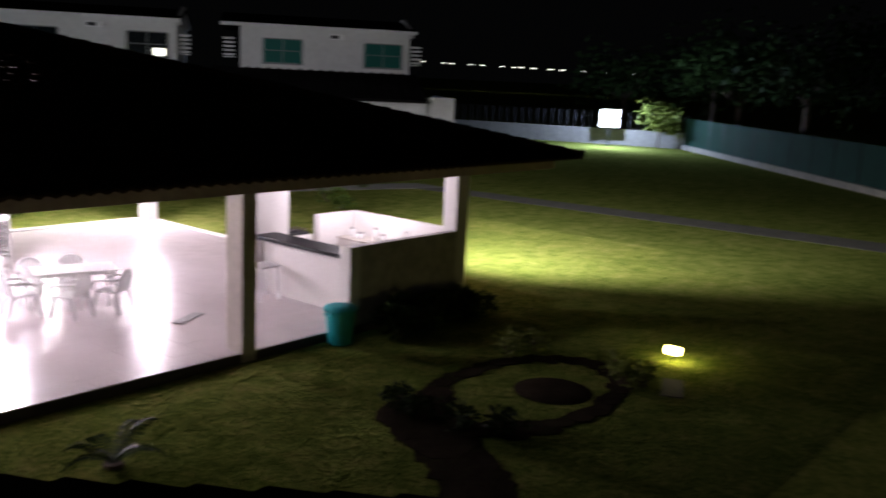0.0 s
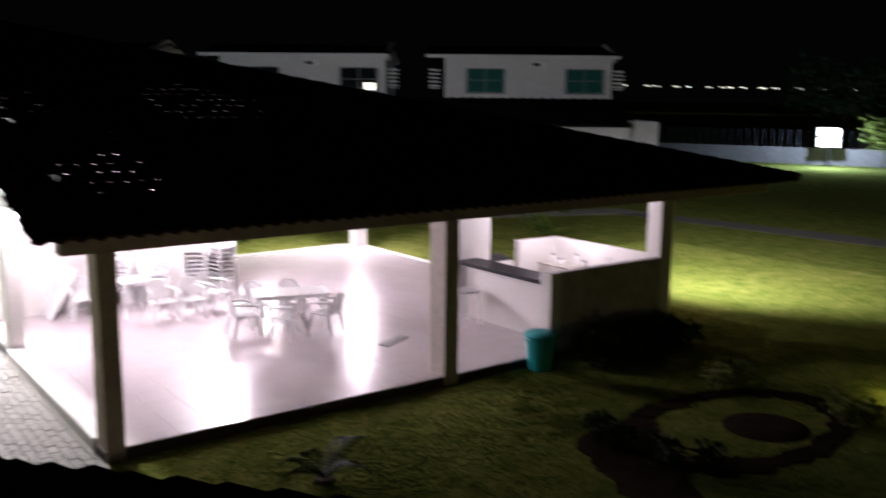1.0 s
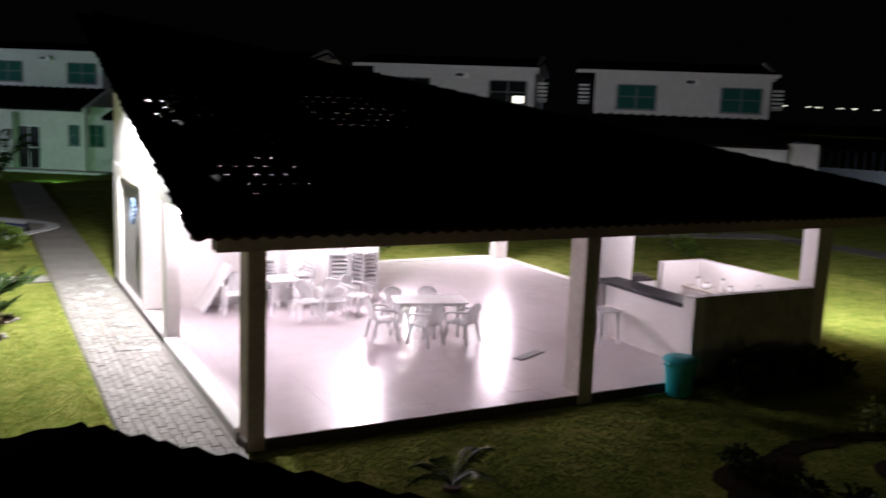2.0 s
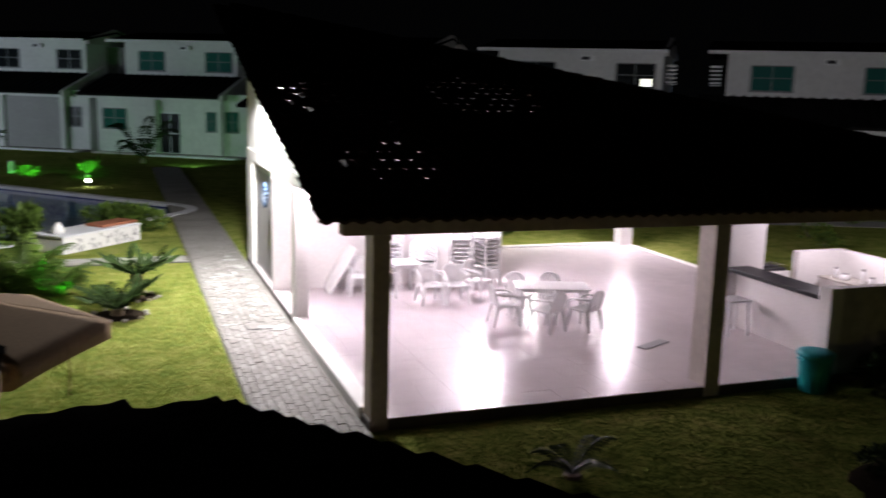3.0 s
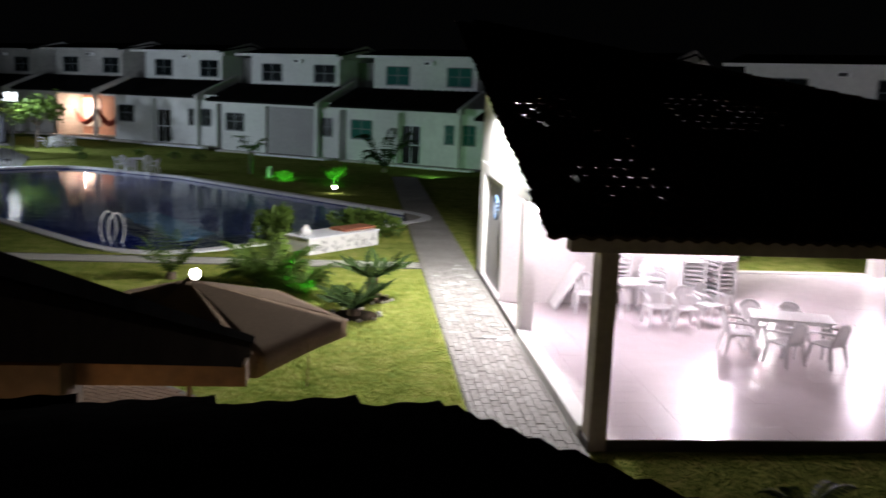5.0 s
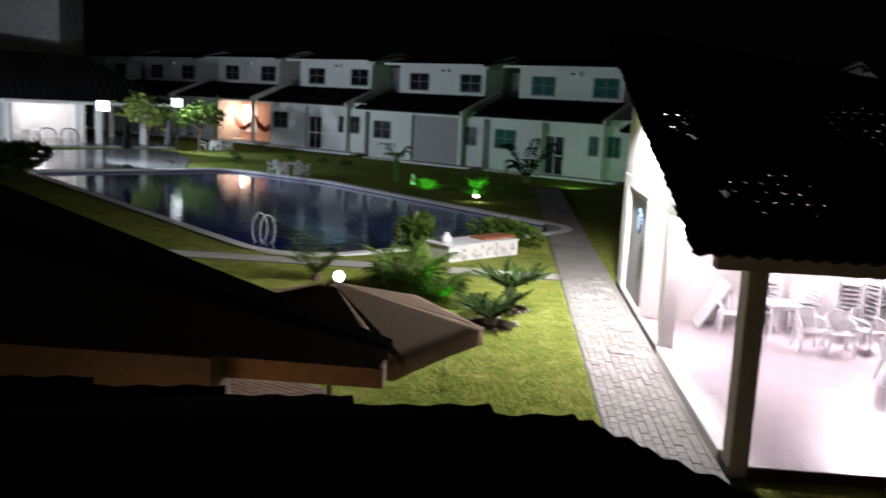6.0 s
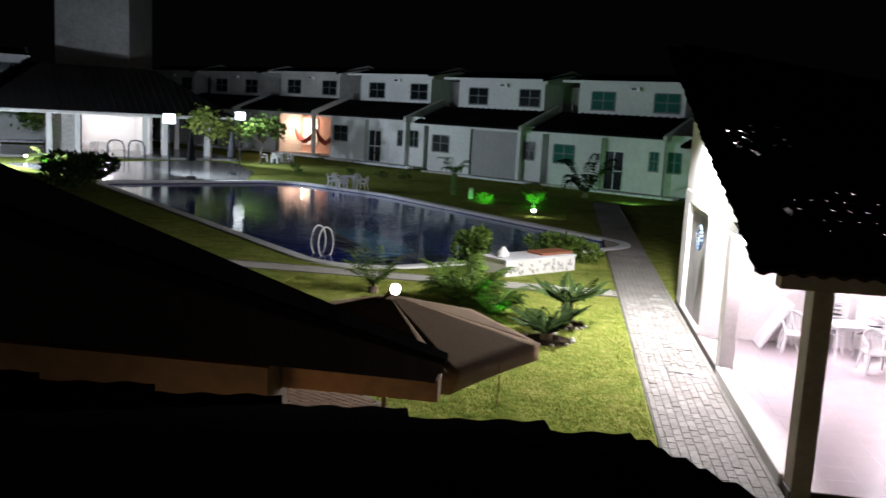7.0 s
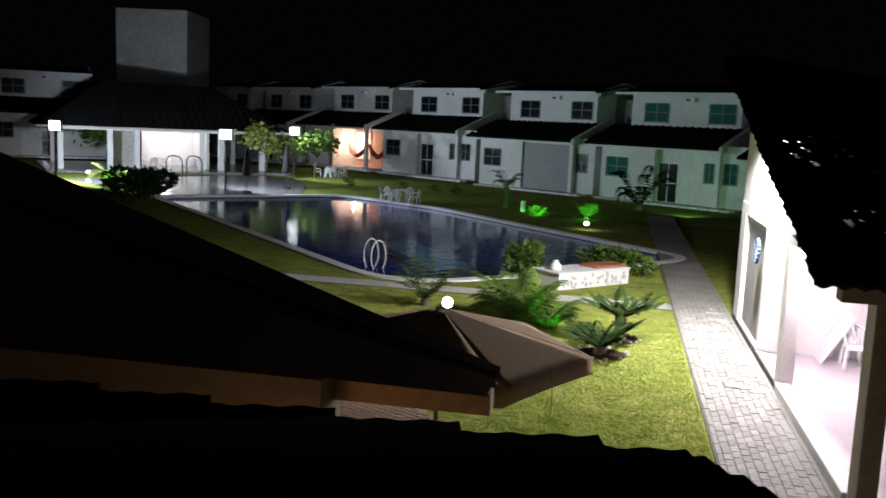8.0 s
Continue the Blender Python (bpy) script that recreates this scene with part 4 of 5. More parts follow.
# ---- own roof below the camera ----
def own_roof():
    bm = B()
    rnd = random.Random(8)
    pitch = 0.14
    z_at = lambda y: EYE - 0.10 - 0.322 * y
    eave = 2.69
    edges = [eave * 0.85 ** k for k in range(20)]
    for j in range(len(edges) - 1):
        y1, y0 = edges[j], edges[j + 1]
        lap = y1 / 2.0
        x_end = 0.264 + rnd.uniform(-0.007, 0.007) * lap
        m = 220
        xs = [-4.6 + i * (x_end + 4.6) / m for i in range(m + 1)]
        wave = lambda x: 0.003 * lap * math.cos(6.28318 * x / pitch)
        saw = lambda x: (0.10 * ((x / 0.43) % 1.0) - 0.06) if j == 0 else 0.0
        low = [bm.verts.new((x, y1 + 0.015 * lap + saw(x), z_at(y1) + 0.009 * lap + wave(x))) for x in xs]
        top = [bm.verts.new((x, y0 - 0.01 * lap, z_at(y0) - 0.005 * lap + wave(x))) for x in xs]
        foot = [bm.verts.new((x, y1 + 0.015 * lap + saw(x), z_at(y1) - 0.016 * lap + wave(x))) for x in xs]
        for i in range(m):
            bm.faces.new((low[i], low[i + 1], top[i + 1], top[i]))
            bm.faces.new((low[i], foot[i], foot[i + 1], low[i + 1]))
    # tile colour darkened to keep this slope black under the lamps
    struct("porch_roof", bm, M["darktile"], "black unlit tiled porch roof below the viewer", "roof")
    bm = B()
    v = [bm.verts.new(p) for p in ((-4.6, 0.1, z_at(0.1) - 0.06), (0.22, 0.1, z_at(0.1) - 0.06), (0.22, 2.6, z_at(2.6) - 0.06), (-4.6, 2.6, z_at(2.6) - 0.06))]
    w = [bm.verts.new(q.co - Vector((0, 0, 0.1))) for q in v]
    bm.faces.new(v)
    bm.faces.new(w[::-1])
    for i in range(4):
        bm.faces.new((v[i], v[(i + 1) % 4], w[(i + 1) % 4], w[i]))
    struct("porch_roof_deck", bm, M["darkwood"], "dark timber deck under the porch tiles", "roof deck")
    bm = box(B(), -9, 6, -1.2, -0.9, 0, 7.5)
    struct("wall_own_house", bm, M["greywall"], "dark rendered wall of the viewer's house", "wall")
    bm = box(B(), -4.6, 0.2, -0.9, 0.1, 3.9, 4.0)
    struct("sill_slab", bm, M["greywall"], "dark concrete ledge below the viewer", "ledge")
    bm = box(B(), -4.6, 0.1, 2.2, 2.35, 0, 3.2)
    struct("wall_porch", bm, M["greywall"], "dark rendered porch wall", "wall")


own_roof()


def sloped_board(xa, xb, ya, za, yb, zb, thick=0.02):
    bm = B()
    q = [(xa, ya, za), (xb, ya, za), (xb, yb, zb), (xa, yb, zb)]
    v = [bm.verts.new(p) for p in q]
    w = [bm.verts.new((p[0], p[1], p[2] - thick)) for p in q]
    bm.faces.new(v)
    bm.faces.new(w[::-1])
    for k in range(4):
        bm.faces.new((v[k], v[(k + 1) % 4], w[(k + 1) % 4], w[k]))
    return bm


def left_roof():
    """Neighbouring porch roof whose underside and verge board are seen from the side."""
    z_at = lambda y: EYE + 0.234 - 0.317 * y
    x0, x1, ya, yb = -6.5, -0.70, 0.55, 5.92
    bm = B()
    n = 1
    for i in range(n):
        a, b = ya + (yb - ya) * i / n, ya + (yb - ya) * (i + 1) / n
        q = [(x0, a, z_at(a)), (x1, a, z_at(a)), (x1, b, z_at(b)), (x0, b, z_at(b))]
        v = [bm.verts.new(p) for p in q]
        w = [bm.verts.new((p[0], p[1], p[2] - 0.05)) for p in q]
        bm.faces.new(v)
        bm.faces.new(w[::-1])
        for k in range(4):
            bm.faces.new((v[k], v[(k + 1) % 4], w[(k + 1) % 4], w[k]))
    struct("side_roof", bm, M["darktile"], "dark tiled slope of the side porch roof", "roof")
    bm = sloped_board(x0, x1 - 0.07, ya, z_at(ya) - 0.056, yb - 0.1, z_at(yb - 0.1) - 0.056)
    struct("porch_boarding", bm, M["ceiling"], "dim brown boarding under the side porch roof", "boarding")
    bm = B()
    q = [(ya, z_at(ya) - 0.05), (yb - 0.02, z_at(yb) - 0.045), (yb - 0.05, z_at(yb) - 0.12), (yb - 0.25, z_at(yb) - 0.16), (yb - 0.5, z_at(yb) - 0.06), (ya, z_at(ya) - 0.225)]
    v = [bm.verts.new((x1 - 0.02, y, z)) for y, z in q]
    w = [bm.verts.new((x1 - 0.06, y, z)) for y, z in q]
    bm.faces.new(v)
    bm.faces.new(w[::-1])
    for k in range(6):
        bm.faces.new((v[k], v[(k + 1) % 6], w[(k + 1) % 6], w[k]))
    struct("verge_board", bm, M["darkwood"], "dark verge board of the side porch roof", "board")
    bm = B()
    for i in range(9):
        x = -1.2 - i * 0.6
        v = []
        for y, dz in ((ya, -0.05), (yb - 0.2, -0.05), (yb - 0.2, -0.15), (ya, -0.15)):
            v.append((y, z_at(y) + dz))
        a = [bm.verts.new((x, y, z)) for y, z in v]
        b = [bm.verts.new((x - 0.06, y, z)) for y, z in v]
        bm.faces.new(a)
        bm.faces.new(b[::-1])
        for k in range(4):
            bm.faces.new((a[k], a[(k + 1) % 4], b[(k + 1) % 4], b[k]))
    struct("rafters", bm, M["darkwood"], "dark rafters under the side porch roof", "rafter")
    bm = box(B(), -1.73, -0.70, 5.46, 5.62, 2.455, 2.60, 0.006)
    struct("eave_beam", bm, M["wood"], "varnished orange timber beam along the side porch eave", "beam")
    bm = box(B(), x0, -1.74, 5.2, 5.62, 0, 2.66)
    struct("wall_side_porch", bm, M["porchwall"], "dim brown plastered wall of the side porch", "wall")


left_roof()


def umbrella():
    u = thing("market_umbrella", (-1.53, 7.98, 0), "open beige canvas garden umbrella with a short valance", "umbrella")
    part("pole", rod(B(), (0, 0, 0.05), (0, 0, 2.56), 0.024, n=10), M["wood"], u)
    part("base", lathe(B(), [(0.28, 0), (0.28, 0.05), (0.05, 0.08)], 20), M["stone"], u)
    count, radius = 6, 1.42
    angles = (2.4, 62.0, 122.0, 182.0, 242.0, 302.0)
    corners = [Vector((radius * math.cos(radians(a)), radius * math.sin(radians(a)), 2.24)) for a in angles]
    apex = Vector((0, 0, 2.60))
    for k in range(count):
        a, b = corners[k], corners[(k + 1) % count]
        bm = B()
        n = 10
        rows = []
        for i in range(n + 1):
            w = i / n
            row = []
            for j in range(n + 1):
                s = j / n
                p = apex.lerp(a.lerp(b, s), w)
                row.append(bm.verts.new(p))
            rows.append(row)
        low = [bm.verts.new(v.co * 0.995 + Vector((0, 0, -0.15 + 0.015 * math.sin(math.pi * j / n)))) for j, v in enumerate(rows[-1])]
        rows.append(low)
        for r0, r1 in zip(rows[:-1], rows[1:]):
            for j in range(n):
                bm.faces.new((r0[j], r0[j + 1], r1[j + 1], r1[j]))
        bmesh.ops.remove_doubles(bm, verts=bm.verts, dist=1e-4)
        ob = part("canopy_panel", bm, M["canvas"], u)
        for f in ob.data.polygons:
            f.use_smooth = True
        ob.modifiers.new("cloth", "SOLIDIFY").thickness = 0.004
        part("rib", rod(B(), (0, 0, 2.5), a + Vector((0, 0, -0.03)), 0.011, n=6), M["wood"], u)
    part("finial", lathe(B(), [(0.03, 2.585), (0.025, 2.605), (0.01, 2.615)], 12), M["canvas"], u, smooth=True)
    mid = corners[5].lerp(corners[0], 0.5)
    cord = []
    for w in (0.74, 0.82, 0.88, 0.94, 1.01):
        cord.append(Vector((mid.x * w, mid.y * w + 0.1 * (1 - w), 2.612 - 0.36 * w - 0.022 * w)))
    cord.append(cord[-1] + Vector((0.01, 0, -0.2)))
    cord.append(cord[-1] + Vector((-0.01, 0, -0.22)))
    part("tie_cord", tube(B(), cord, 0.0045, 6), M["canvas"], u, "brown hanging cord")


umbrella()


# ---- houses ----
def window_part(parent, u0, u1, v, z0, z1, pane, bars=1, face=-1):
    """Window in a wall whose outer face stands at v; the frame stands proud of it."""
    w = part("window", box(B(), u0 - 0.06, u1 + 0.06, v - 0.03, v + 0.02, z0 - 0.08, z0 - 0.005, 0.006), M["frame"], parent)
    bm = B()
    for a, b, c, d in ((u0 - 0.05, u0, z0, z1), (u1, u1 + 0.05, z0, z1), (u0, u1, z1, z1 + 0.05)):
        box(bm, a, b, v - 0.025, v + 0.03, c, d)
    for k in range(bars):
        x = u0 + (u1 - u0) * (k + 1) / (bars + 1)
        box(bm, x - 0.025, x + 0.025, v - 0.02, v + 0.03, z0, z1)
    mid = z0 + (z1 - z0) * 0.52
    box(bm, u0, u1, v - 0.018, v + 0.03, mid - 0.02, mid + 0.02)
    part("window_frame", bm, M["frame"], w)
    for k in range(bars + 1):
        a, b = u0 + (u1 - u0) * k / (bars + 1), u0 + (u1 - u0) * (k + 1) / (bars + 1)
        part("pane", box(B(), a + 0.027, b - 0.027, v - 0.008, v + 0.008, z0, z1), pane, w)
    return w


def sloped(bm, u0, u1, v0, z0, v1, z1, thick):
    q = [(u0, v0, z0), (u1, v0, z0), (u1, v1, z1), (u0, v1, z1)]
    a = [bm.verts.new(p) for p in q]
    b = [bm.verts.new((p[0], p[1], p[2] - thick)) for p in q]
    bm.faces.new(a)
    bm.faces.new(b[::-1])
    for k in range(4):
        bm.faces.new((a[k], a[(k + 1) % 4], b[(k + 1) % 4], b[k]))
    return bm


def house(place, turn, label, pane, width=7.6, wall=None, style="door", base=0.0, end_walls=True, depth=0.4):
    """Two-storey terrace house: lower front, sloping porch roof with a parapet, upper storey set back 3 m."""
    wall = wall or M["housewall"]
    h = thing("house", (place[0], place[1], base), label, "house", "terrace houses", turn)
    W = width
    bm = B()
    box(bm, 0.1, 3.85, 0.0, 0.2, 0, 3.2)
    box(bm, 0.1, 0.3, 0.2, 3.2, 0, 3.2)
    part("lower_wall", bm, wall, h)
    rec = wall
    bm = B()
    D = depth
    box(bm, 3.85, W + 1.85, D, D + 0.2, 0, 3.6)
    box(bm, 3.65, 3.85, 0.2, D, 0, 3.2)
    box(bm, W + 1.65, W + 1.85, D + 0.2, 5.2, 0, 3.6)
    part("porch_wall", bm, rec, h)
    part("porch_floor", box(B(), 0.0, W + 1.8, -0.5, D, -0.05, 0.12, 0.02), M["stone"], h)
    for k in range(9):
        part("edging_slab", box(B(), 3.7 + k * 0.62, 4.24 + k * 0.62, -0.86, -0.52, -0.04, 0.09 + 0.02 * (k % 2), 0.015), M["coping"], h)
    part("pillar", box(B(), W + 0.15, W + 0.42, 0.0, 0.26, 0, 3.2, 0.01), wall, h)
    bm = box(B(), -0.9, W + 0.42, -0.02, 0.2, 3.2, 3.36, 0.008)
    part("eave_beam", bm, wall, h)
    roof = part("porch_roof", sloped(B(), -1.1, W + 0.42, -0.25, 3.42, 3.05, 4.62, 0.1), M["darktile"], h)
    bm = B()
    for k in range(int((W + 1.5) / 0.5)):
        sloped(bm, -1.1 + k * 0.5, -1.1 + k * 0.5 + 0.2, -0.27, 3.47, 3.04, 4.67, 0.05)
    part("tile_rib", bm, M["darktile"], roof)
    bm = B()
    a = [bm.verts.new((W + 0.44, y, z)) for y, z in ((-0.3, 3.2), (-0.3, 3.55), (3.9, 5.05), (3.9, 3.9))]
    b = [bm.verts.new((W + 0.64, y, z)) for y, z in ((-0.3, 3.2), (-0.3, 3.55), (3.9, 5.05), (3.9, 3.9))]
    bm.faces.new(a)
    bm.faces.new(b[::-1])
    for k in range(4):
        bm.faces.new((a[k], a[(k + 1) % 4], b[(k + 1) % 4], b[k]))
    box(bm, W + 0.44, W + 0.64, 2.4, 4.2, 0, 3.9)
    if end_walls:
        part("parapet", bm, M["aged"], h)
    else:
        bm.free()
    bm = box(B(), 0.15, W, 3.0, 9.0, 3.4, 6.62)
    part("upper_wall", bm, wall, h)
    bm = B()
    sloped(bm, -0.75, W + 0.25, 2.35, 6.66, 6.0, 7.3, 0.12)
    sloped(bm, -0.75, W + 0.25, 6.0, 7.3, 9.4, 6.66, 0.12)
    up = part("upper_roof", bm, M["darktile"], h)
    part("fascia", box(B(), -0.75, W + 0.25, 2.31, 2.35, 6.52, 6.68), wall, up)
    bm = B()
    q = [(3.0, 6.4), (3.0, 6.75), (6.0, 7.45), (9.0, 6.75), (9.0, 6.4)]
    a = [bm.verts.new((W + 0.02, y, z)) for y, z in q]
    b = [bm.verts.new((W + 0.2, y, z)) for y, z in q]
    bm.faces.new(a)
    bm.faces.new(b[::-1])
    for k in range(5):
        bm.faces.new((a[k], a[(k + 1) % 5], b[(k + 1) % 5], b[k]))
    part("gable_parapet", bm, M["aged"], h)
    if end_walls:
        part("service_wall", box(B(), W + 0.02, W + 2.3, 5.2, 5.4, 0, 6.3), M["greywall"], h)
    s = W / 7.45
    for a, b in ((1.1, 2.75), (5.45, 7.1)):
        window_part(h, a * s, b * s, 2.99, 4.9, 6.0, pane, 1)
    ac = part("air_conditioner", box(B(), 3.9 * s, 4.5 * s, 2.75, 2.995, 6.12, 6.36, 0.02), M["plastic"], h)
    part("grille", box(B(), 3.95 * s, 4.3 * s, 2.735, 2.748, 6.16, 6.32), M["metal"], ac)
    window_part(h, 0.5, 2.0, -0.01, 1.5, 2.6, pane, 1)
    if not end_walls:
        for u in (-0.62, W + 0.12):
            frame_ = part("louvre", box(B(), u, u + 0.5, 3.28, 3.32, 5.05, 5.1), wall, h)
            for k in range(5):
                part("slat", box(B(), u, u + 0.5, 3.2, 3.26, 5.14 + k * 0.19, 5.24 + k * 0.19), wall, frame_)
    if style == "door":
        d = part("sliding_door", box(B(), 3.95, 5.27, D - 0.05, D - 0.005, 2.42, 2.5), M["coping"], h, "white door frame")
        for k in range(2):
            part("pane", box(B(), 4.0 + k * 0.62, 4.58 + k * 0.62, D - 0.025, D - 0.01, 0.16, 2.42), M["pane"], d)
        for x in (3.95, 4.585, 5.21):
            part("stile", box(B(), x, x + 0.045, D - 0.045, D - 0.008, 0.12, 2.42), M["coping"], d)
        part("rail", box(B(), 3.995, 5.21, D - 0.04, D - 0.026, 1.25, 1.31), M["coping"], d)
        window_part(h, 6.92, 7.5, D - 0.01, 1.5, 2.55, pane, 1)
    else:
        for k in range(8):
            part("shutter_panel", box(B(), 4.05 + k * 0.47, 4.515 + k * 0.47, 0.04, 0.09, 0.14, 3.15), M["panel"], h)
    window_part(h, W + 0.5, W + 1.3, D - 0.01, 1.5, 2.6, pane, 1)
    return h


U33 = Vector((math.cos(radians(-33)), math.sin(radians(-33)), 0))
A0 = Vector((-1.2, 56.9, 0))
PITCH = 10.15
house(A0, -33, "white two-storey terrace house washed by green garden light", M["tealpane"])
house(A0 - U33 * PITCH, -33, "white two-storey terrace house with a closed grey shutter", M["pane"], style="panel")
house(A0 - U33 * PITCH * 2, -33, "white two-storey terrace house with a glazed porch door", M["pane"], base=0.15)
house(A0 - U33 * PITCH * 2.98, -33, "terrace house with an orange-lit porch and hammocks", M["pane"], wall=M["aged"], base=0.2, depth=2.4)
house(A0 - U33 * PITCH * 4.0, -33, "dim two-storey terrace house behind the far pavilion", M["pane"], wall=M["aged"], base=0.1)
house(A0 - U33 * PITCH * 5.0, -33, "dim two-storey terrace house behind the far pavilion", M["pane"], wall=M["aged"], base=0.1)
house((-47.6, 60.6, 0), 35, "white two-storey house beyond the far pavilion", M["pane"], base=0.2)
U38 = Vector((math.cos(radians(-38)), math.sin(radians(-38)), 0))
N38 = Vector((-U38.y, U38.x, 0))
for k, (az, dist, pane, text) in enumerate(((42.2, 45.0, M["tealpane"], "white two-storey house with teal curtained windows"), (28.1, 45.6, M["pane"], "white two-storey house with a lit upper window"), (14.3, 48.5, M["pane"], "white two-storey house half hidden by the pavilion roof"))):
    c = Vector((math.sin(radians(az)) * dist, math.cos(radians(az)) * dist, 0))
    hs = house(c - U38 * 4.2 - N38 * 3.0, -38, text, pane, width=8.35, base=-0.28, end_walls=False)
    if k == 1:
        gab = B()
        q = [(-3.9, 5.9), (-2.75, 5.9), (-1.95, 6.3), (-2.82, 7.0), (-4.2, 6.55)]
        fa, fb = [gab.verts.new((u, 6.0, w)) for u, w in q], [gab.verts.new((u, 6.2, w)) for u, w in q]
        gab.faces.new(fa)
        gab.faces.new(fb[::-1])
        for i in range(5):
            gab.faces.new((fa[i], fa[(i + 1) % 5], fb[(i + 1) % 5], fb[i]))
        box(gab, -3.4, -2.6, 6.02, 6.18, 0, 5.9)
        part("rear_gable", gab, M["aged"], hs, "grey gable end showing over the roof")
        part("lit_pane", box(B(), 7.3, 7.85, 2.955, 2.965, 4.95, 5.3), M["glow_far"], hs, "bright lit corner of the window")

# orange porch, hammocks
O = A0 - U33 * PITCH * 2.98
por = thing("porch_screen", (O.x, O.y, 0.2), "orange painted porch back wall lit warm", "porch wall", turn=-33)
part("wall", box(B(), 4.0, 8.6, 2.3, 2.38, 0.1, 3.1), M["orange"], por)
part("bright_cloth", box(B(), 4.2, 6.0, 2.2, 2.26, 0.7, 2.9, 0.02), M["plaster"], por, "white hanging cloth")
for k, (a, b) in enumerate(((4.6, 7.0), (7.2, 9.4))):
    hm = thing("hammock", (O.x, O.y, 0.2), "red cloth hammock slung across the porch", "hammock", "porch hammocks", -33)
    bm = B()
    n = 14
    rows = []
    for i in range(n + 1):
        w = i / n
        z = 2.1 - 1.25 * math.sin(math.pi * w) ** 0.8
        hw = 0.05 + 0.4 * math.sin(math.pi * w)
        rows.append([bm.verts.new((a + (b - a) * w, 1.0 + s * hw, z + abs(s) * 0.25 * math.sin(math.pi * w))) for s in (-1, 0, 1)])
    for r0, r1 in zip(rows[:-1], rows[1:]):
        for j in range(2):
            bm.faces.new((r0[j], r0[j + 1], r1[j + 1], r1[j]))
    ob = part("cloth", bm, M["redcloth"], hm, smooth=True)
    ob.modifiers.new("cloth", "SOLIDIFY").thickness = 0.02


# ---- far pavilion and water tower ----
def far_pavilion():
    p = thing("far_pavilion", (-36.6, 53.0, 0), "open pool pavilion with square white pillars and a dark hipped roof", "pavilion", turn=38.5)
    L, D = 15.0, 9.0
    part("platform", box(B(), -0.5, L + 0.6, -2.2, D, -0.05, 0.14, 0.03), M["wetstone"], p)
    for x in (0.5, 3.6, 5.35, 9.75, 11.1, 14.1):
        part("pillar", box(B(), x - 0.18, x + 0.18, 0.0, 0.36, 0.14, 2.75, 0.01), M["plaster"], p)
    for x in (0.6, 14.0):
        part("pillar", box(B(), x - 0.18, x + 0.18, D - 0.8, D - 0.44, 0.14, 2.75, 0.01), M["plaster"], p)
    part("beam", box(B(), 0.2, L - 0.4, 0.02, 0.34, 2.75, 2.98, 0.01), M["plaster"], p)
    part("back_wall", box(B(), 6.5, 10.5, 5.6, 5.8, 0.14, 2.98), M["plaster"], p)
    part("inner_wall", box(B(), 4.15, 5.75, 2.5, 2.65, 0.14, 2.98), M["aged"], p)
    part("side_wall", box(B(), 10.3, 10.5, 1.2, 5.598, 0.14, 2.98), M["plaster"], p)
    bm = B()
    lo = [(-1.0, -1.0, 2.95), (L + 1.0, -1.0, 2.95), (L + 1.0, D + 1, 2.95), (-1.0, D + 1, 2.95)]
    hi = [(3.6, D / 2, 6.1), (L - 3.6, D / 2, 6.1)]
    v = [bm.verts.new(q) for q in lo]
    t = [bm.verts.new(q) for q in hi]
    for f in ((v[0], v[1], t[1], t[0]), (v[1], v[2], t[1]), (v[2], v[3], t[0], t[1]), (v[3], v[0], t[0])):
        bm.faces.new(f)
    roof = part("roof", bm, M["darktile"], p)
    part("eave_board", box(B(), -1.0, L + 1.0, -1.02, -0.98, 2.86, 2.99), M["aged"], roof)
    bm = B()
    for k in range(34):
        x = -0.8 + k * (L + 1.6) / 33
        w = min(1.0, (x + 1.0) / 4.6, (L + 1.0 - x) / 4.6)
        rod(bm, (x, -1.0, 2.98), (x, -1.0 + w * (D / 2 + 1.0), 2.98 + w * 3.12), 0.06, 0.06, 5)
    part("tile_rib", bm, M["darktile"], roof)
    return p


far_pavilion()
c38, s38 = math.cos(radians(38.5)), math.sin(radians(38.5))
fp = lambda x, y: (-36.6 + x * c38 - y * s38, 53.0 + x * s38 + y * c38)
for x, y, turn in ((7.0, 3.4, 10), (8.1, 4.2, 160), (9.4, 3.6, 20), (10.6, 3.8, 200), (9.9, 4.6, 180), (6.6, 4.4, 150)):
    q = fp(x, y)
    chair(q[0], q[1], 0.14, 38 + turn, "white plastic armchair in the far pavilion", "far pavilion chairs")
for x, y in ((7.6, 3.8), (10.0, 4.0)):
    q = fp(x, y)
    tagged(copy_thing(first_table, pose(q[0], q[1], 0.14, 0, 0, 38)), "white plastic table in the far pavilion", "table", "far pavilion tables")
tw = thing("water_tower", (-37.9, 70.2, 0), "tall plain grey water tower block above the pavilion roof", "water tower", turn=8.5)
part("shaft", box(B(), -2.9, 2.9, -2.9, 2.9, 0, 12.1, 0.05), M["greywall"], tw)
part("cap", box(B(), -2.92, 2.92, -2.92, 2.92, 12.1, 12.16, 0.02), M["greywall"], tw)

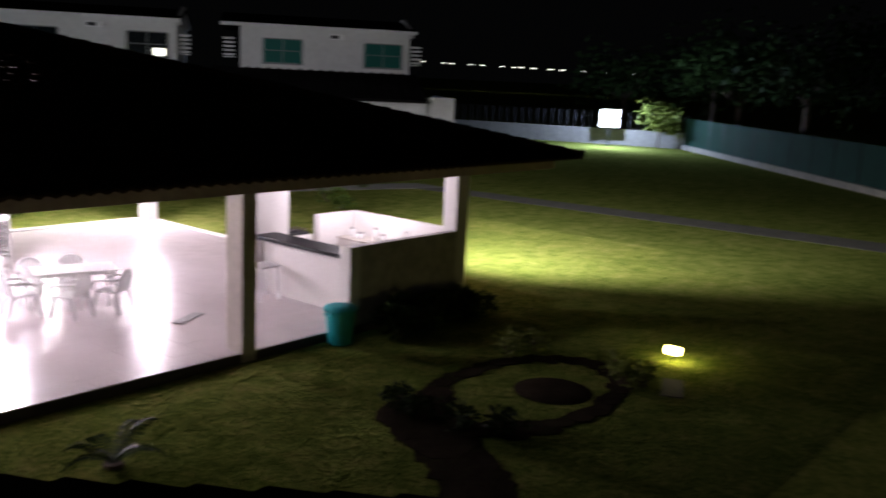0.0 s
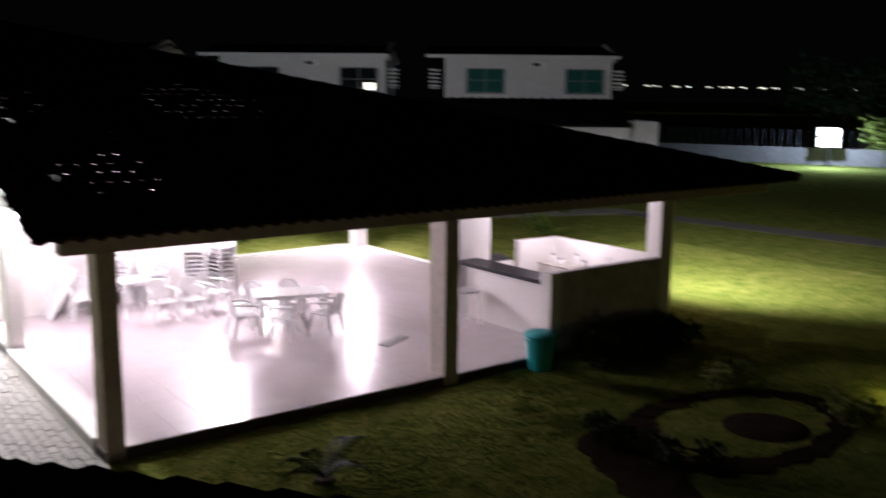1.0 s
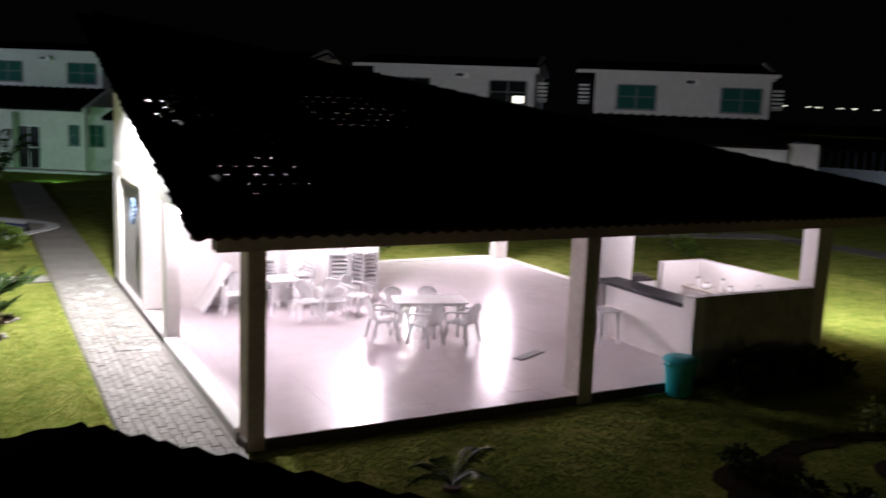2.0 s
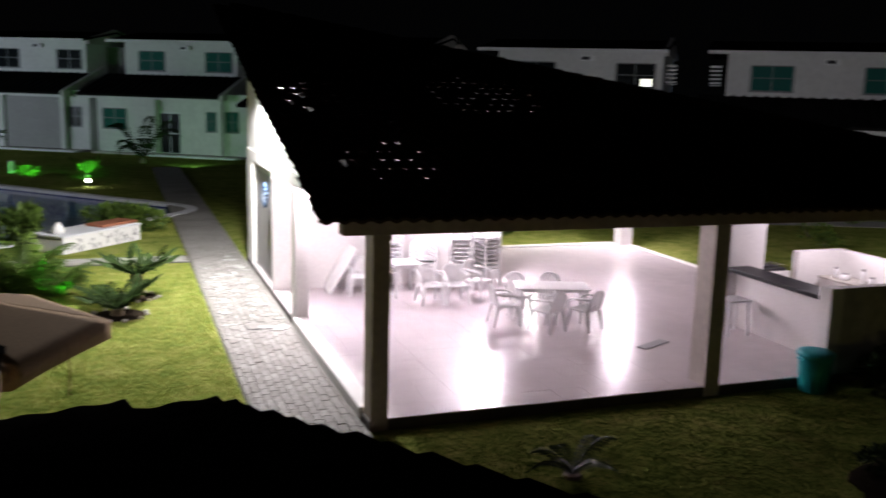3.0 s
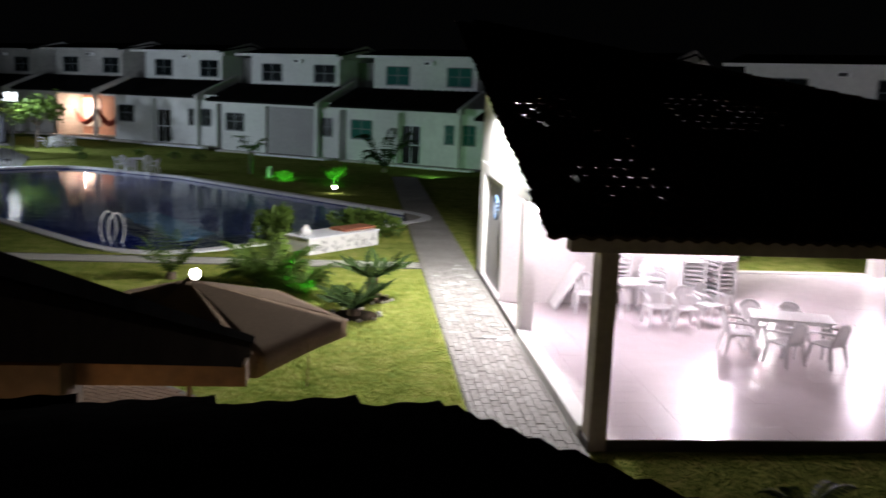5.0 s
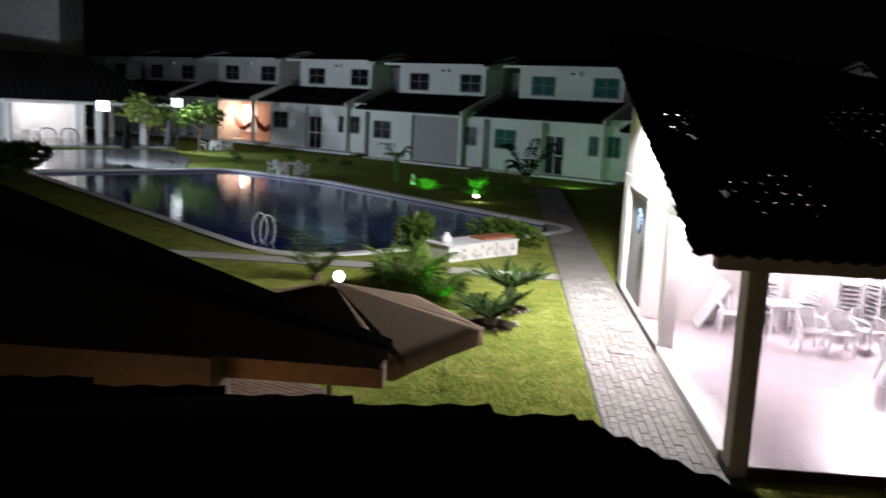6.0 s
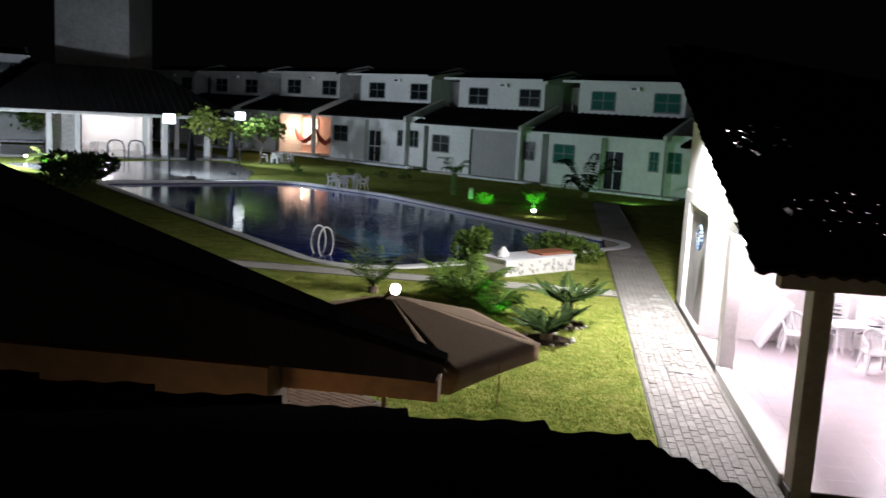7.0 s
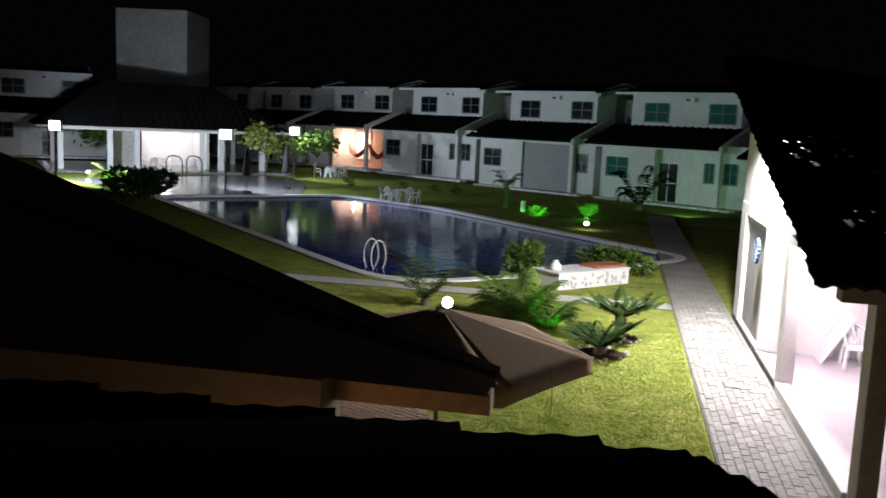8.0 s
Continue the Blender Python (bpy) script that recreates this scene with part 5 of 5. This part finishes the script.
# pool deck, set of chairs, closed umbrellas
bm = prism(B(), [(-31.5, 47.0), (-22.8, 41.2), (-17.0, 46.4), (-18.6, 52.0), (-22.0, 58.0), (-25.0, 58.5)], -0.03, 0.035)
struct("pool_deck", bm, M["wetstone"], "wet pale stone deck beside the pool", "deck")
for k, (x, y) in enumerate(((-19.6, 45.2), (-18.9, 49.2))):
    u = thing("closed_umbrella", (x, y, 0.03), "closed dark parasol beside the pool", "umbrella", "closed parasols")
    part("pole", rod(B(), (0, 0, 0), (0, 0, 2.5), 0.025), M["metal"], u)
    part("canopy", lathe(B(), [(0.2, 0.95), (0.26, 1.0), (0.2, 1.5), (0.12, 2.1), (0.03, 2.45)], 10), M["darkcanvas"], u, smooth=True)
    part("base", lathe(B(), [(0.28, 0), (0.28, 0.1), (0.06, 0.14)], 16), M["metal"], u)
tagged(copy_thing(first_table, pose(-11.1, 45.6, 0, 0, 0, 20)), "white plastic table on the lawn by the pool", "table", "poolside set")
for x, y, turn in ((-12.0, 45.5, -70), (-10.3, 45.2, 80), (-11.2, 44.7, 10), (-10.9, 46.5, 190), (-11.9, 46.2, 230)):
    chair(x, y, 0, turn, "white plastic armchair on the lawn by the pool", "poolside set")
tagged(copy_thing(first_table, pose(-20.3, 61.6, 0.0, 0, 0, 10)), "white plastic table behind the pool deck", "table", "deck set")
for x, y, turn in ((-21.2, 61.4, -70), (-19.4, 61.6, 80), (-20.2, 60.7, 10), (-20.4, 62.5, 190)):
    chair(x, y, 0.0, turn, "white plastic armchair behind the pool deck", "deck set")
for k in range(2):
    x, y = fp(7.2 + k * 1.3, -3.2)
    st = thing("bar_rail", (x, y, 0), "dark curved metal rail beside the far pavilion", "rail", "curved rails", 38)
    part("hoop", tube(B(), [(-0.5, 0, 0), (-0.5, 0, 1.0), (-0.35, 0, 1.25), (0.0, 0, 1.3), (0.35, 0, 1.2), (0.5, 0, 0.95), (0.55, 0, 0)], 0.05, 6), M["metal"], st)

# ---- east side: path, fence, far lights ----
bm = prism(B(), [(25.7, 24.0), (27.0, 24.0), (29.4, 2.0), (27.5, 2.0)], -0.03, 0.008)
struct("path_east", bm, M["joint"], "pale concrete footpath across the east lawn", "path")
bm = prism(B(), [(8.0, 25.4), (20.0, 25.2), (27.1, 22.6), (27.1, 24.2), (20.5, 26.8), (8.0, 26.9)], -0.03, 0.012)
struct("path_north", bm, M["paver"], "pale concrete footpath behind the pavilion", "path")
FA, FB = Vector((60.5, 28.5, 0)), Vector((34.0, 2.0, 0))
fence = thing("boundary_fence", (0, 0, 0), "boundary fence of green netting on a pale kerb", "fence", kind="structure")
d = (FB - FA).normalized()
nrm = Vector((-d.y, d.x, 0))
n = 16
for k in range(n):
    a, b = FA.lerp(FB, k / n), FA.lerp(FB, (k + 1) / n)
    bm = B()
    q = [a - nrm * 0.2, b - nrm * 0.2, b + nrm * 0.2, a + nrm * 0.2]
    prism(bm, [(p.x, p.y) for p in q], -0.05, 0.32)
    part("kerb", bm, M["stone"], fence)
    part("post", rod(B(), a + Vector((0, 0, 0.3)), a + Vector((0, 0, 2.3)), 0.05, n=6), M["metal"], fence)
    bm = B()
    q = [a - nrm * 0.02, b - nrm * 0.02, b + nrm * 0.02, a + nrm * 0.02]
    prism(bm, [(p.x, p.y) for p in q], 0.33, 2.2)
    part("netting", bm, M["netting"], fence)
wall = thing("far_wall", (0, 0, 0), "pale rendered boundary wall with a pipe rail", "wall", kind="structure")
for k in range(12):
    a, b = Vector((60.5, 28.5, 0)).lerp(Vector((47, 60, 0)), k / 12), Vector((60.5, 28.5, 0)).lerp(Vector((47, 60, 0)), (k + 1) / 12)
    bm = B()
    prism(bm, [(a.x, a.y), (b.x, b.y), (b.x + 0.3, b.y + 0.1), (a.x + 0.3, a.y + 0.1)], -0.05, 1.15)
    part("wall_bay", bm, M["greywall"], wall)
    for j in range(5):
        q = a.lerp(b, j / 5) + Vector((0.15, 0.05, 0))
        part("paling", rod(B(), q + Vector((0, 0, 1.1)), q + Vector((0, 0, 2.4)), 0.035, n=5), M["metal"], wall)
rnd = random.Random(31)
for k in range(16):
    az = 48.6 + 12.8 * k / 15 + rnd.uniform(-0.35, 0.35)
    dist = 320
    fl = thing("distant_lamp", (math.sin(radians(az)) * dist, math.cos(radians(az)) * dist, 0), "small distant street lamp along the horizon", "lamp", "distant lamps")
    zz = EYE + dist * math.tan(radians(0.86 - 0.016 * (az - 49)))
    part("post", rod(B(), (0, 0, 0), (0, 0, zz), 0.1, n=5), M["metal"], fl)
    part("lens", box(B(), -0.9 * rnd.uniform(0.5, 1.3), 0.7, -0.5, 0.5, zz, zz + rnd.uniform(0.2, 0.4), 0.05), M["glow_far"], fl)

# ---- grass ----
def grass(name, regions, per_m2, height, seed, label, blade="blade", fade=None):
    rs = np.random.RandomState(seed)
    pts = []
    for x0, x1, y0, y1 in regions:
        n = int((x1 - x0) * (y1 - y0) * per_m2)
        pts.append(np.c_[rs.uniform(x0, x1, n), rs.uniform(y0, y1, n)])
    p = np.concatenate(pts)
    if fade:
        p = p[rs.uniform(fade[0], fade[1], len(p)) > p[:, 0]]
    n = len(p)
    a = rs.uniform(0, 6.28, n)
    h = height * rs.uniform(0.4, 1.1, n)
    w = 0.004 + 0.003 * rs.rand(n)
    lean = rs.uniform(0.3, 1.3, n) * h
    b = rs.uniform(0, 6.28, n)
    v = np.zeros((n, 3, 3))
    v[:, 0, :2] = p + np.c_[np.cos(a), np.sin(a)] * w[:, None]
    v[:, 1, :2] = p - np.c_[np.cos(a), np.sin(a)] * w[:, None]
    v[:, 2, :2] = p + np.c_[np.cos(b), np.sin(b)] * lean[:, None]
    v[:, :2, 2] = -0.005
    v[:, 2, 2] = h
    me = bpy.data.meshes.new(name)
    me.from_pydata(v.reshape(-1, 3).tolist(), [], np.arange(3 * n).reshape(-1, 3).tolist())
    me.materials.append(M[blade])
    tagged(new(name, me), label, "grass", kind="stuff")


grass("lawn_grass", [(-6.5, 1.48, 8.0, 21.9), (-7, 1.45, 22.95, 23.4), (-0.5, 1.45, 25.8, 30)], 3200, 0.022, 1, "short yellow-green lawn grass beside the path")
# blades before the pavilion take the darkened shade colour
grass("front_grass", [(2.9, 18.0, 3.0, 10.3)], 3000, 0.022, 2, "short lawn grass before the pavilion, its colour darkened for shade", "shadeblade", (9.0, 18.0))
grass("side_grass", [(13.0, 20.0, 3.5, 10.3), (13.5, 22.0, 10.3, 18.0)], 900, 0.024, 3, "short lawn grass beside the pavilion")

# ---- paved paths ----
PATH_X0, PATH_X1 = 1.55, 2.84
bm = box(B(), PATH_X0 - 0.03, PATH_X1, 4.0, 47.0, -0.06, 0.019)
path = struct("path", bm, M["joint"], "sandy bed of the paved garden path", "path")
bm = prism(B(), [(PATH_X0 - 0.03, 21.95), (PATH_X0 - 0.03, 22.8), (-9.5, 22.95), (-9.5, 22.0)], -0.06, 0.019)
cross = struct("path_cross", bm, M["joint"], "sandy bed of the paved cross path", "path")


def paver_mesh(w, d):
    bm = box(B(), 0.004, w - 0.004, 0.004, d - 0.004, 0.0, 0.028, 0.0)
    for v in bm.verts:
        if v.co.z > 0.02:
            v.co.x += 0.003 if v.co.x < w / 2 else -0.003
            v.co.y += 0.003 if v.co.y < d / 2 else -0.003
    return mesh_of(bm, "paver", M["paver"])


PW, PD = 0.125, 0.23


def flat_paver(bm, xa, xb, ya, yb, lift):
    g = 0.0065
    q = [(xa + g, ya + g), (xb - g, ya + g), (xb - g, yb - g), (xa + g, yb - g)]
    v = [bm.verts.new((*p, 0.027 + lift)) for p in q]
    w = [bm.verts.new((p[0], p[1], -0.01)) for p in q]
    bm.faces.new(v)
    for k in range(4):
        bm.faces.new((w[k], w[(k + 1) % 4], v[(k + 1) % 4], v[k]))


def pavers():
    """Half-bond pavers laid along the path, with a plain edge course on either side."""
    rnd = random.Random(3)
    me = paver_mesh(PW, PD)
    rest = B()
    count = 0
    cols = 9
    x_in = PATH_X0 + 0.085
    for i in range(cols):
        for j in range(-1, int(42.8 / PD)):
            x, y = x_in + i * PW, 4.1 + j * PD + (0.5 * PD if i % 2 else 0)
            lift = rnd.uniform(-0.004, 0.006)
            if 10.8 < y < 21.6 and count < 300:
                ob = new("paver", me)
                ob.parent = path
                ob.matrix_basis = pose(x, y, lift, rnd.uniform(-1, 1), rnd.uniform(-1, 1), rnd.uniform(-0.6, 0.6))
                count += 1
            else:
                flat_paver(rest, x, x + PW, y, y + PD, lift)
    for j in range(int(42.6 / 0.4)):
        for x in (PATH_X0, x_in + cols * PW):
            flat_paver(rest, x, x + 0.085, 4.1 + j * 0.4, 4.5 + j * 0.4, 0.004 + rnd.uniform(-0.002, 0.006))
    tagged(part("paver_field", rest, M["paver"], path), kind="stuff")
    rest = B()
    for i in range(int(11.0 / PD)):
        for j in range(6):
            xa, y = PATH_X0 - 0.04 - (i + 1) * PD - (0.5 * PD if j % 2 else 0), 22.02 + j * PW
            flat_paver(rest, xa, xa + PD, y, y + PW, rnd.uniform(-0.004, 0.006))
    tagged(part("paver_field", rest, M["palepaver"], cross), kind="stuff")


pavers()
bm = prism(B(), [(-7.0, 9.5), (-2.6, 9.5), (-1.9, 11.9), (-4.0, 14.0), (-7.0, 14.0)], -0.05, 0.02)
patio = struct("patio", bm, M["joint"], "reddish paved patio below the side porch", "patio")
bm = B()
cp, sp = math.cos(radians(-28)), math.sin(radians(-28))
for i in range(-16, 16):
    for j in range(-24, 24):
        cx, cy = i * 0.22 + (0.11 if j % 2 else 0), j * 0.115
        q = [(-4.2 + (cx + a) * cp - (cy + b) * sp, 11.8 + (cx + a) * sp + (cy + b) * cp) for a, b in ((0.006, 0.006), (0.212, 0.006), (0.212, 0.108), (0.006, 0.108))]
        if all(-6.9 < x < -1.95 + min(0, (11.9 - y) * 0.9) and 9.6 < y < 13.9 and x < -2.65 + (y - 9.5) * 0.29 for x, y in q):
            prism(bm, q, 0.015, 0.034)
ob = part("paver_field", bm, M["brick"], patio)
ob["kind"] = "stuff"

drain = thing("drain_cover", (2.24, 15.6, 0.03), "flat rectangular drain cover set in the path", "drain cover")
part("cover", box(B(), -0.2, 0.2, -0.14, 0.14, 0.0, 0.012, 0.003), M["paver"], drain)
part("rim", box(B(), -0.225, 0.225, -0.165, 0.165, -0.004, 0.004, 0.0), M["metal"], drain)


def cement_patches():
    """Pale smears of cement left on the pavers."""
    rnd = random.Random(77)
    bm = B()
    for k in range(40):
        x, y = rnd.uniform(1.75, 2.7), rnd.uniform(15.2, 22.4)
        rx, ry_ = rnd.uniform(0.05, 0.2), rnd.uniform(0.05, 0.22)
        q = [(x + rx * rnd.uniform(0.5, 1.1) * math.cos(a), y + ry_ * rnd.uniform(0.5, 1.1) * math.sin(a)) for a in [6.28318 * i / 12 for i in range(12)]]
        prism(bm, q, 0.01, 0.034 + 0.0003 * k)
    tagged(part("cement_patch", bm, M["cement"], path), "pale cement smears", kind="stuff")


cement_patches()
